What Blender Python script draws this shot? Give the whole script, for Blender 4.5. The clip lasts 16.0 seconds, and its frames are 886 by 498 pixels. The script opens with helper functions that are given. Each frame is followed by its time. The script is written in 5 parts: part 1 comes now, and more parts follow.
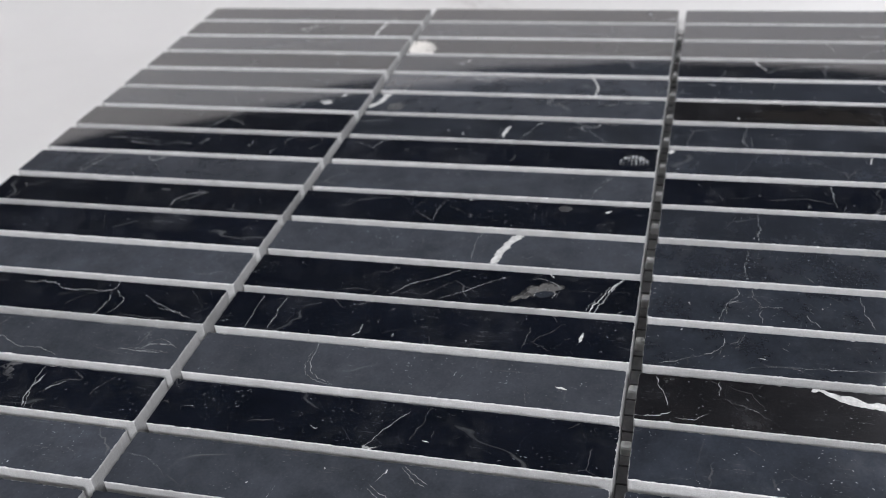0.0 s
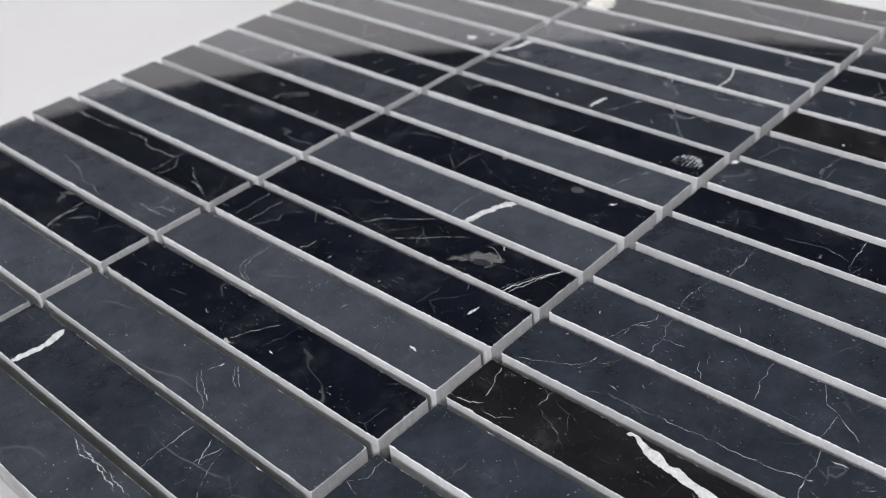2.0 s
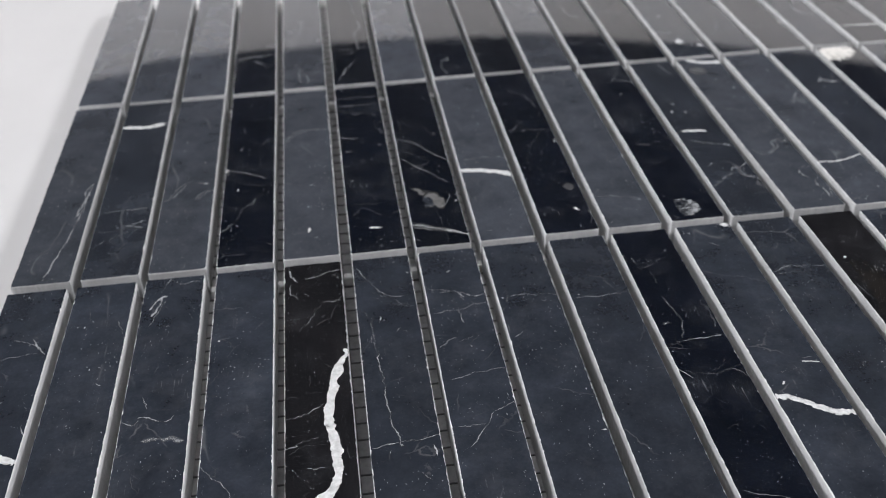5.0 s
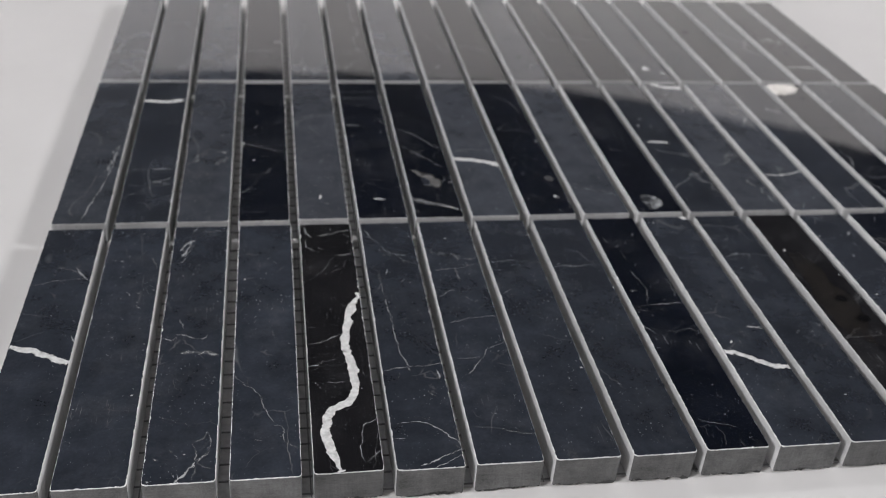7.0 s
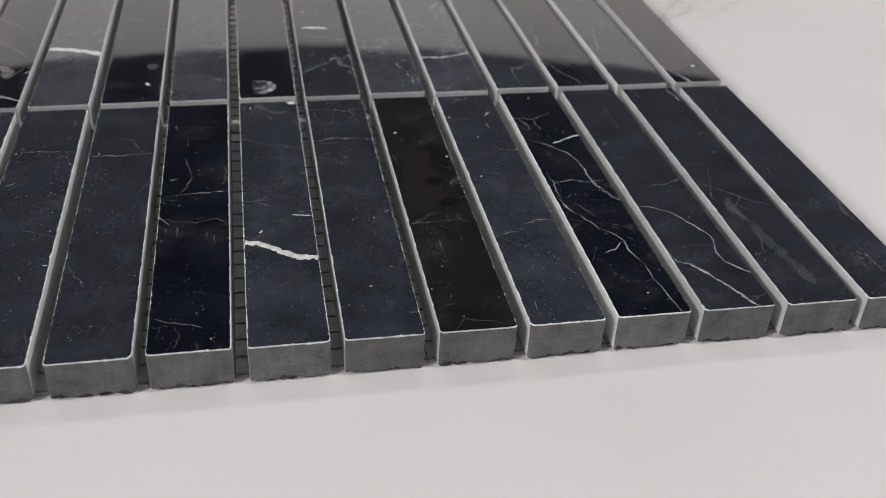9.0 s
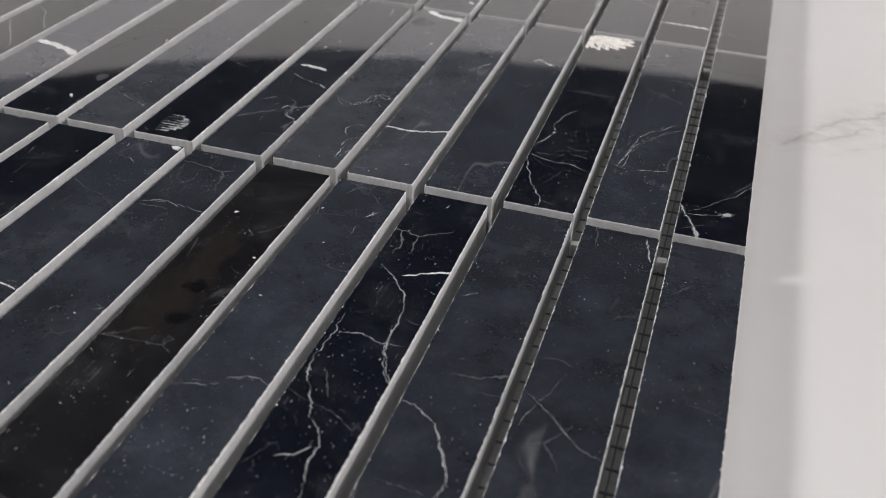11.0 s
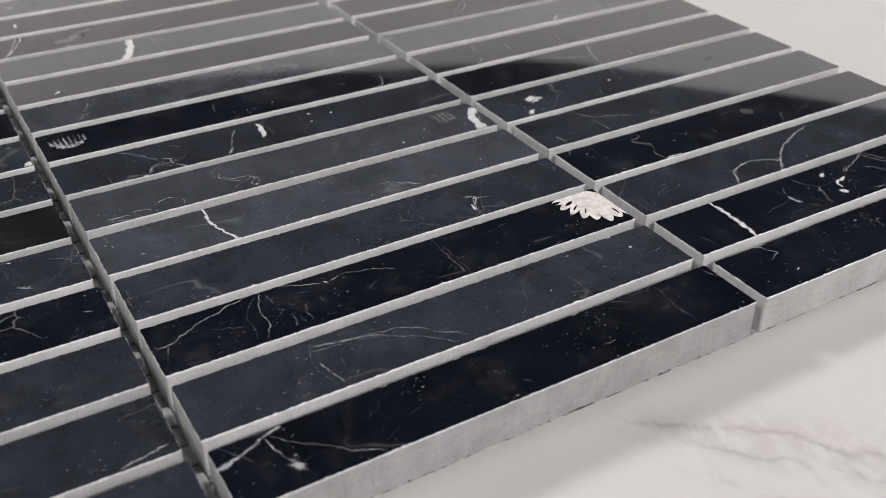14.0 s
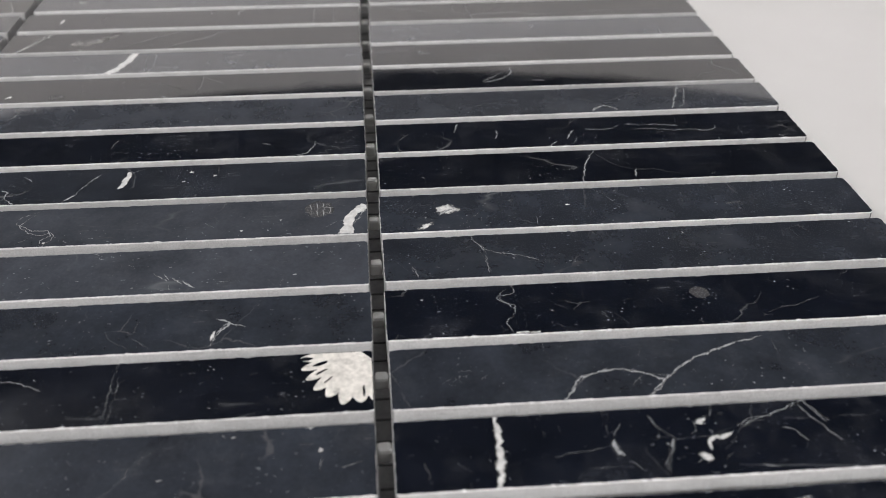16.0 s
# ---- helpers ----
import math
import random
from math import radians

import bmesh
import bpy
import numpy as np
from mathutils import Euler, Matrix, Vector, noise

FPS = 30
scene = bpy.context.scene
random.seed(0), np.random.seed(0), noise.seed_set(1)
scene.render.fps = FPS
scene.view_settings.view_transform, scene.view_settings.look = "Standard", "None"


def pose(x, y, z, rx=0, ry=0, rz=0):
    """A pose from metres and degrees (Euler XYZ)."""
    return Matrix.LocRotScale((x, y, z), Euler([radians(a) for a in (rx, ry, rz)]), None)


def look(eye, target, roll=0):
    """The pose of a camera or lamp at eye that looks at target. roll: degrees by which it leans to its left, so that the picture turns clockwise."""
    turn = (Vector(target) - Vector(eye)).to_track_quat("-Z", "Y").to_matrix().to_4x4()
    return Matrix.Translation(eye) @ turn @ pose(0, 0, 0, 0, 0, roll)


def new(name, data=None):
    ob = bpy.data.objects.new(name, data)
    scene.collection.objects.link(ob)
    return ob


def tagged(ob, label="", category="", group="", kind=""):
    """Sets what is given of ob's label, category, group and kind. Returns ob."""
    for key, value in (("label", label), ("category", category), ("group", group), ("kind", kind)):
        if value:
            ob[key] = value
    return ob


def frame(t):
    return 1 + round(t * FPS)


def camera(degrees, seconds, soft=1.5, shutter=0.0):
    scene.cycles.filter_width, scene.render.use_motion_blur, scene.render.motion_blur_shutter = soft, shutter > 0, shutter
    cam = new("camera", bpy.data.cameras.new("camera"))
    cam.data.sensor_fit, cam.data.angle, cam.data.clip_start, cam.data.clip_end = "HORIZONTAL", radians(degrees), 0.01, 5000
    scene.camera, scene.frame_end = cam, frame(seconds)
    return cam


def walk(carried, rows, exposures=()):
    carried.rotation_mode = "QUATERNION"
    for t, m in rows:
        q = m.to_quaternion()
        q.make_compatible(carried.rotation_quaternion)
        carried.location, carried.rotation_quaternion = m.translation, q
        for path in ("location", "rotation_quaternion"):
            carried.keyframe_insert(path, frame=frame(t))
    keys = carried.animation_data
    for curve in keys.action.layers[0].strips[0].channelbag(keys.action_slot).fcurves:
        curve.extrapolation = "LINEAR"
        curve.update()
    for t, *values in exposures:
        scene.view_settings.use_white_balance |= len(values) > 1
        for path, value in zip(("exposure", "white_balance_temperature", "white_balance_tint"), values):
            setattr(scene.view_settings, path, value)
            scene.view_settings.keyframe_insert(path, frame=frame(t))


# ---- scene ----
# ---- camera ----
cam = camera(48.09, 16.0, soft=0.92)
PATH = [
    (0.0, (-0.0829, 0.0880, 0.1463), (0.0781, 0.1375, 0.0385), -5.63),
    (0.5, (-0.0755, 0.0602, 0.1450), (0.0777, 0.1281, 0.0358), -5.26),
    (1.0, (-0.0645, 0.0354, 0.1451), (0.0782, 0.1215, 0.0345), -5.37),
    (1.5, (-0.0513, 0.0134, 0.1454), (0.0790, 0.1158, 0.0335), -5.51),
    (2.0, (-0.0347, -0.0096, 0.1456), (0.0810, 0.1080, 0.0325), -5.56),
    (2.5, (-0.0173, -0.0297, 0.1463), (0.0826, 0.1007, 0.0324), -5.58),
    (3.0, (0.0011, -0.0496, 0.1482), (0.0840, 0.0917, 0.0335), -5.37),
    (3.5, (0.0229, -0.0658, 0.1476), (0.0889, 0.0838, 0.0324), -4.86),
    (4.0, (0.0458, -0.0820, 0.1475), (0.0936, 0.0745, 0.0324), -4.68),
    (4.2, (0.0558, -0.0884, 0.1483), (0.0959, 0.0702, 0.0332), -4.60),
    (6.3, (0.0998, -0.1370, 0.1599), (0.1044, 0.0289, 0.0482), 1.31),
    (6.5, (0.0900, -0.1412, 0.1600), (0.1013, 0.0256, 0.0501), 2.20),
    (7.0, (0.0621, -0.1463, 0.1558), (0.0947, 0.0195, 0.0488), 4.58),
    (7.5, (0.0557, -0.1406, 0.1316), (0.1051, 0.0214, 0.0253), 5.64),
    (8.0, (0.0901, -0.1438, 0.1269), (0.1435, 0.0168, 0.0202), 5.45),
    (8.5, (0.1315, -0.1431, 0.1259), (0.1785, 0.0175, 0.0164), 3.99),
    (9.0, (0.1743, -0.1369, 0.1187), (0.2094, 0.0259, 0.0080), 3.04),
    (9.5, (0.2058, -0.1316, 0.1136), (0.2267, 0.0331, 0.0020), 2.03),
    (10.0, (0.2472, -0.1123, 0.1139), (0.2423, 0.0531, 0.0015), 1.43),
    (10.2, (0.2555, -0.1026, 0.1091), (0.2420, 0.0635, -0.0014), 1.60),
    (12.3, (0.3557, -0.0155, 0.1097), (0.2582, 0.1199, -0.0006), 0.82),
    (12.5, (0.3628, -0.0061, 0.1100), (0.2581, 0.1245, 0.0006), 0.25),
    (13.0, (0.3778, 0.0208, 0.1114), (0.2581, 0.1382, 0.0024), 0.49),
    (13.5, (0.3899, 0.0493, 0.1114), (0.2567, 0.1517, 0.0029), 0.51),
    (14.0, (0.3979, 0.0758, 0.1122), (0.2539, 0.1622, 0.0036), 0.41),
    (14.5, (0.4041, 0.1063, 0.1126), (0.2506, 0.1751, 0.0044), 0.08),
    (15.0, (0.4052, 0.1406, 0.1105), (0.2442, 0.1900, 0.0027), -0.25),
    (15.5, (0.3979, 0.1724, 0.1087), (0.2329, 0.2035, -0.0001), -0.19),
    (16.0, (0.3818, 0.1998, 0.1071), (0.2134, 0.2136, 0.0001), -0.07),
]
walk(cam, [(t, look(eye, target, roll)) for t, eye, target, roll in PATH],
     exposures=((0.0, 0.06, 6200, 11), (1.0, 0.12, 6200, 11), (2.5, 0.24, 6200, 11), (4.2, 0.29, 6200, 11), (6.3, -0.08, 6250, 11), (8.0, -0.17, 6500, 12), (10.2, -0.14, 6500, 12), (12.3, 0.02, 6550, 12), (14.0, 0.02, 6550, 12), (16.0, 0.05, 6500, 11)))
cam.data.dof.use_dof = True
cam.data.dof.focus_distance = 0.195
cam.data.dof.aperture_fstop = 27.0

# ---- room, in metres ----
TABLE_Z = -0.0009   # the marble top that the sheet lies on
ROOM_R = 3.9        # round wall, out of view, added as the pale band in the reflections
ROOM_H = 1.61       # dark ceiling above the marble top, added to darken the reflections

# ---- light: unseen lamps added overhead, at either side, and turned on the walls ----
world = bpy.data.worlds.new("world")
world.use_nodes = True
world.node_tree.nodes["Background"].inputs[0].default_value = (0.8, 0.85, 0.9, 1)
world.node_tree.nodes["Background"].inputs[1].default_value = 0.02
scene.world = world


def area_lamp(name, eye, target, sx, sy, watts, color=(1, 1, 1), spread=180):
    data = bpy.data.lights.new(name, "AREA")
    data.shape, data.size, data.size_y, data.energy, data.color = "RECTANGLE", sx, sy, watts, color
    data.spread = radians(spread)
    ob = new(name, data)
    ob.matrix_world = look(eye, target)
    return ob


SHEET_MID = (0.152, 0.15, 0.0)
# added overhead lamps that brighten the marble and the strips' tops
for side, watts in ((1, 4.4), (-1, 4.4)):
    area_lamp("added_overhead_lamp", (SHEET_MID[0] + 0.30 * side, SHEET_MID[1] + 0.80, ROOM_H - 0.03), SHEET_MID, 0.4, 0.3, watts, (1.0, 0.985, 0.975))
# added lamps that keep the wall pale in the strips' reflections
for az in (-20, 26, 72, 118, 164, 210):
    c0, s0 = math.cos(radians(az)), math.sin(radians(az))
    area_lamp("added_wall_lamp", (SHEET_MID[0] + 0.35 * c0, SHEET_MID[1] + 0.35 * s0, ROOM_H - 0.16),
              (SHEET_MID[0] + ROOM_R * c0, SHEET_MID[1] + ROOM_R * s0, 0.85), 0.35, 0.22, 25.0 if az < 100 else 21.5, (1.0, 0.975, 0.955) if az < 100 else (1.0, 0.99, 0.98), 105)
# added side lamps that brighten the strips' long sides
for az, el, far, size, watts in ((-22, 36, 2.0, 0.36, 39.0), (213, 32, 2.2, 0.36, 52.0)):
    c0, s0 = math.cos(radians(az)), math.sin(radians(az))
    area_lamp("added_side_lamp", (SHEET_MID[0] + far * c0, SHEET_MID[1] + far * s0, far * math.tan(radians(el))), SHEET_MID, size, size, watts, (1.0, 0.985, 0.975))


# ---- materials ----
def material(name, rough=0.5, color=(0.5, 0.5, 0.5)):
    m = bpy.data.materials.new(name)
    m.use_nodes = True
    b = m.node_tree.nodes["Principled BSDF"]
    b.inputs["Roughness"].default_value = rough
    b.inputs["Base Color"].default_value = (*color, 1)
    return m, m.node_tree, b


def node(nt, kind, **values):
    n = nt.nodes.new(kind)
    for key, value in values.items():
        n.inputs[key].default_value = value
    return n


def ramp(nt, source, stops):
    n = nt.nodes.new("ShaderNodeValToRGB")
    e = n.color_ramp.elements
    while len(e) < len(stops):
        e.new(0.5)
    for el, (pos, col) in zip(e, stops):
        el.position = pos
        el.color = (*col, 1) if len(col) == 3 else col
    nt.links.new(source, n.inputs["Fac"])
    return n.outputs["Color"]


def mix(nt, fac, a, b, blend="MIX"):
    n = nt.nodes.new("ShaderNodeMix")
    n.data_type, n.blend_type = "RGBA", blend
    for value, slot in ((fac, 0), (a, 6), (b, 7)):
        if hasattr(value, "links"):
            nt.links.new(value, n.inputs[slot])
        elif slot:
            n.inputs[slot].default_value = (*value, 1)
        else:
            n.inputs[slot].default_value = value
    return n.outputs[2]


def scaled(nt, source, by):
    n = nt.nodes.new("ShaderNodeMath")
    n.operation = "MULTIPLY"
    n.inputs[1].default_value = by
    nt.links.new(source, n.inputs[0])
    return n.outputs[0]


def grey(v):
    return (v, v, v)


def own_coords(nt, spread=40.0):
    """Object coordinates shifted by each piece's own random number, so that no two pieces share a pattern."""
    tc = nt.nodes.new("ShaderNodeTexCoord")
    oi = nt.nodes.new("ShaderNodeObjectInfo")
    mul = nt.nodes.new("ShaderNodeMath")
    mul.operation = "MULTIPLY"
    mul.inputs[1].default_value = spread
    nt.links.new(oi.outputs["Random"], mul.inputs[0])
    add = nt.nodes.new("ShaderNodeVectorMath")
    add.operation = "ADD"
    nt.links.new(tc.outputs["Object"], add.inputs[0])
    nt.links.new(mul.outputs[0], add.inputs[1])
    return add.outputs[0], oi.outputs["Random"]


def bump(nt, bsdf, height, strength, distance):
    n = nt.nodes.new("ShaderNodeBump")
    n.inputs["Strength"].default_value, n.inputs["Distance"].default_value = strength, distance
    nt.links.new(height, n.inputs["Height"])
    nt.links.new(n.outputs[0], bsdf.inputs["Normal"])


def polished(name, dark, light, warm):
    """Polished black marble: dark clouds, faint hairlines, pale specks and fossil dust."""
    m, nt, b = material(name, 0.05)
    at, rnd = own_coords(nt)
    cloud = node(nt, "ShaderNodeTexNoise", Scale=90.0, Detail=5.0, Roughness=0.62)
    fine = node(nt, "ShaderNodeTexNoise", Scale=1400.0, Detail=3.0, Roughness=0.6)
    warp = node(nt, "ShaderNodeTexNoise", Scale=160.0, Detail=4.0, Roughness=0.6)
    for n in (cloud, fine, warp):
        nt.links.new(at, n.inputs["Vector"])
    col = ramp(nt, cloud.outputs[0], ((0.30, dark), (0.56, light), (0.80, warm)))
    col = mix(nt, 0.07, col, ramp(nt, fine.outputs[0], ((0.35, grey(0.002)), (0.7, tuple(2.2 * x for x in light)))))
    # hairlines: the borders of warped cells, kept only here and there
    bent = nt.nodes.new("ShaderNodeVectorMath")
    bent.operation = "MULTIPLY_ADD"
    bent.inputs[1].default_value = (0.004, 0.004, 0.004)
    nt.links.new(warp.outputs[1], bent.inputs[0])
    nt.links.new(at, bent.inputs[2])
    ridge = node(nt, "ShaderNodeTexNoise", Scale=30.0, Detail=4.0, Roughness=0.42)
    slant = nt.nodes.new("ShaderNodeMapping")
    slant.inputs["Rotation"].default_value, slant.inputs["Scale"].default_value = (0.3, 0.2, 0.7), (1.0, 0.35, 1.0)
    nt.links.new(at, slant.inputs[0])
    nt.links.new(slant.outputs[0], ridge.inputs["Vector"])
    line = ramp(nt, ridge.outputs[0], ((0.4955, grey(0)), (0.4990, grey(0.7)), (0.5010, grey(0.7)), (0.5045, grey(0))))
    where = node(nt, "ShaderNodeTexNoise", Scale=55.0, Detail=2.0)
    nt.links.new(bent.outputs[0], where.inputs["Vector"])
    keep = ramp(nt, where.outputs[0], ((0.55, grey(0)), (0.70, grey(1))))
    col = mix(nt, mix(nt, 1.0, line, keep, "MULTIPLY"), col, (0.13, 0.135, 0.14))
    # a web of thin cracks filled with calcite, most of it faint
    for scale, wide, bright, lo, hi in ((48.0, 0.0075, 0.11, 0.56, 0.70), (130.0, 0.012, 0.055, 0.58, 0.72)):
        web = node(nt, "ShaderNodeTexVoronoi", Scale=scale)
        web.feature = "DISTANCE_TO_EDGE"
        far = nt.nodes.new("ShaderNodeVectorMath")
        far.operation = "MULTIPLY_ADD"
        far.inputs[1].default_value = (0.0035, 0.0035, 0.0035)
        nt.links.new(warp.outputs[1], far.inputs[0])
        nt.links.new(at, far.inputs[2])
        nt.links.new(far.outputs[0], web.inputs["Vector"])
        thin = ramp(nt, web.outputs["Distance"], ((wide * 0.4, grey(1)), (wide, grey(0))))
        patchy = node(nt, "ShaderNodeTexNoise", Scale=scale * 1.1, Detail=3.0, Roughness=0.6)
        nt.links.new(far.outputs[0], patchy.inputs["Vector"])
        kept = ramp(nt, patchy.outputs[0], ((lo, grey(0)), (hi, grey(0.9))))
        col = mix(nt, mix(nt, 1.0, thin, kept, "MULTIPLY"), col, (bright, bright, 1.03 * bright))
    # specks: small dots and short strokes of calcite, thick in some places and rare in others
    crowd = node(nt, "ShaderNodeTexNoise", Scale=95.0, Detail=3.0, Roughness=0.55)
    nt.links.new(at, crowd.inputs["Vector"])
    dust = ramp(nt, crowd.outputs[0], ((0.50, grey(0.10)), (0.62, grey(1))))
    for scale, size, bright, turn, long_ in ((330.0, 0.075, 0.40, 0.4, 0.36), (520.0, 0.090, 0.34, 0.7, 0.25), (640.0, 0.090, 0.32, -0.5, 0.20), (1000.0, 0.12, 0.30, 2.0, 0.30), (1700.0, 0.20, 0.40, 0.3, 0.40), (2700.0, 0.25, 0.34, 1.2, 0.5)):
        lay = nt.nodes.new("ShaderNodeMapping")
        lay.inputs["Rotation"].default_value, lay.inputs["Scale"].default_value = (0, 0, turn), (1.0, long_, 1.0)
        nt.links.new(bent.outputs[0], lay.inputs[0])
        dots = node(nt, "ShaderNodeTexVoronoi", Scale=scale)
        nt.links.new(lay.outputs[0], dots.inputs["Vector"])
        round_ = ramp(nt, dots.outputs["Distance"], ((size * 0.6, grey(1)), (size, grey(0))))
        pick = nt.nodes.new("ShaderNodeSeparateColor")
        nt.links.new(dots.outputs["Color"], pick.inputs[0])
        few = 0.94 if scale < 1200 else 0.88
        chosen = ramp(nt, pick.outputs[0], ((few, grey(0)), (few + 0.07, grey(1))))
        col = mix(nt, mix(nt, 1.0, mix(nt, 1.0, round_, chosen, "MULTIPLY"), dust, "MULTIPLY"), col, (0.90 * bright, 0.95 * bright, bright))
    # dusty smudges and short polishing scratches
    dusty = node(nt, "ShaderNodeTexNoise", Scale=75.0, Detail=8.0, Roughness=0.74)
    nt.links.new(at, dusty.inputs["Vector"])
    col = mix(nt, ramp(nt, dusty.outputs[0], ((0.50, grey(0)), (0.80, grey(0.22)))), col, (0.11, 0.115, 0.125))
    for turn, thin in ((0.5, 0.060), (-0.9, 0.080), (1.9, 0.050)):
        drag = nt.nodes.new("ShaderNodeMapping")
        drag.inputs["Rotation"].default_value, drag.inputs["Scale"].default_value = (0, 0, turn), (1.0, thin, 1.0)
        nt.links.new(at, drag.inputs[0])
        hair = node(nt, "ShaderNodeTexNoise", Scale=2300.0, Detail=1.0)
        nt.links.new(drag.outputs[0], hair.inputs["Vector"])
        scratch = ramp(nt, hair.outputs[0], ((0.69, grey(0)), (0.76, grey(0.8))))
        worn = ramp(nt, dusty.outputs[0], ((0.57, grey(0.0)), (0.70, grey(0.8))))
        col = mix(nt, mix(nt, 1.0, scratch, worn, "MULTIPLY"), col, (0.17, 0.175, 0.18))
    tone = nt.nodes.new("ShaderNodeMapRange")
    tone.inputs[3].default_value, tone.inputs[4].default_value = 0.84, 1.16
    nt.links.new(rnd, tone.inputs[0])
    col = mix(nt, 1.0, col, tone.outputs[0], "MULTIPLY")
    nt.links.new(col, b.inputs["Base Color"])
    smear = node(nt, "ShaderNodeTexNoise", Scale=120.0, Detail=6.0, Roughness=0.7)
    nt.links.new(at, smear.inputs["Vector"])
    nt.links.new(ramp(nt, smear.outputs[0], ((0.35, grey(0.018)), (0.75, grey(0.055)))), b.inputs["Roughness"])
    b.inputs["IOR"].default_value = 1.5
    wave = node(nt, "ShaderNodeTexNoise", Scale=35.0, Detail=1.0)
    nt.links.new(at, wave.inputs["Vector"])
    bump(nt, b, wave.outputs[0], 0.25, 0.00008)
    return m


POLISHED = {
    "g": polished("blue_grey_marble", (0.0305, 0.0334, 0.0402), (0.0433, 0.0474, 0.0570), (0.0565, 0.0619, 0.0745)),
    "e": polished("slate_grey_marble", (0.0327, 0.0361, 0.0436), (0.0504, 0.0557, 0.0675), (0.0689, 0.0760, 0.0921)),
    "d": polished("dark_grey_marble", (0.0148, 0.0170, 0.0223), (0.0245, 0.0285, 0.0371), (0.0392, 0.0453, 0.0591)),
    "k": polished("black_marble", (0.0020, 0.0030, 0.0057), (0.0041, 0.0055, 0.0101), (0.0089, 0.0114, 0.0182)),
    "b": polished("brown_black_marble", (0.0060, 0.0060, 0.0072), (0.0114, 0.0110, 0.0124), (0.0220, 0.0208, 0.0220)),
}


def sawn(name, low, high, rough=0.75, blade_marks=0.30):
    """Saw-cut stone: dull grey with dust, grain and fine cut marks."""
    m, nt, b = material(name, rough)
    at, rnd = own_coords(nt)
    big = node(nt, "ShaderNodeTexNoise", Scale=160.0, Detail=5.0, Roughness=0.65)
    grain = node(nt, "ShaderNodeTexNoise", Scale=3200.0, Detail=3.0, Roughness=0.7)
    stretch = nt.nodes.new("ShaderNodeMapping")
    stretch.inputs["Scale"].default_value = (1.0, 1.0, 9.0)
    nt.links.new(at, stretch.inputs[0])
    cut = node(nt, "ShaderNodeTexNoise", Scale=260.0, Detail=4.0, Roughness=0.6)
    nt.links.new(stretch.outputs[0], cut.inputs["Vector"])
    # slanting marks of the saw blade, stronger in some places than in others
    slope = nt.nodes.new("ShaderNodeMapping")
    slope.inputs["Rotation"].default_value, slope.inputs["Scale"].default_value = (radians(50), 0, 0), (1.0, 1.0, 0.05)
    nt.links.new(at, slope.inputs[0])
    blade = node(nt, "ShaderNodeTexNoise", Scale=1100.0, Detail=3.0, Roughness=0.6)
    nt.links.new(slope.outputs[0], blade.inputs["Vector"])
    for n in (big, grain):
        nt.links.new(at, n.inputs["Vector"])
    col = ramp(nt, big.outputs[0], ((0.32, grey(low)), (0.68, grey(high))))
    col = mix(nt, 0.35, col, ramp(nt, grain.outputs[0], ((0.3, grey(low * 0.6)), (0.7, grey(high * 1.2)))))
    col = mix(nt, 0.14, col, ramp(nt, cut.outputs[0], ((0.35, grey(low * 0.7)), (0.65, grey(high * 1.1)))))
    shade = nt.nodes.new("ShaderNodeMapRange")
    shade.inputs[3].default_value, shade.inputs[4].default_value = 0.80, 1.18
    nt.links.new(rnd, shade.inputs[0])
    col = mix(nt, 1.0, col, shade.outputs[0], "MULTIPLY")
    here = ramp(nt, big.outputs[0], ((0.46, grey(0.13 * blade_marks)), (0.66, grey(blade_marks))))
    col = mix(nt, here, col, ramp(nt, blade.outputs[0], ((0.36, grey(low * 0.55)), (0.64, grey(high * 1.15)))))
    nt.links.new(col, b.inputs["Base Color"])
    bump(nt, b, grain.outputs[0], 0.3, 0.00006)
    return m


SAWN = sawn("sawn_grey_stone", 0.42, 0.61, 0.42, 0.10)
# outer long sides: SAWN toned down, dimmer light put into the colour
OUTER_SIDE = sawn("dimmed_outer_stone", 0.26, 0.43, blade_marks=0.06)
# ends in the joints: SAWN's stone dimmed, their weaker light put into the colour
INNER_END = sawn("dimmed_joint_end_stone", 0.26, 0.39, 0.55)
# near-black stone for the bottom ring of the outer faces
DARK_FOOT = sawn("dark_foot_stone", 0.012, 0.045, blade_marks=0.0)
# front and back ends: a darker copy of SAWN, shade put in its colour
SHADED_END = sawn("shaded_end_stone", 0.026, 0.140, blade_marks=0.12)
ARRIS = sawn("chipped_stone_edge", 0.55, 0.76)


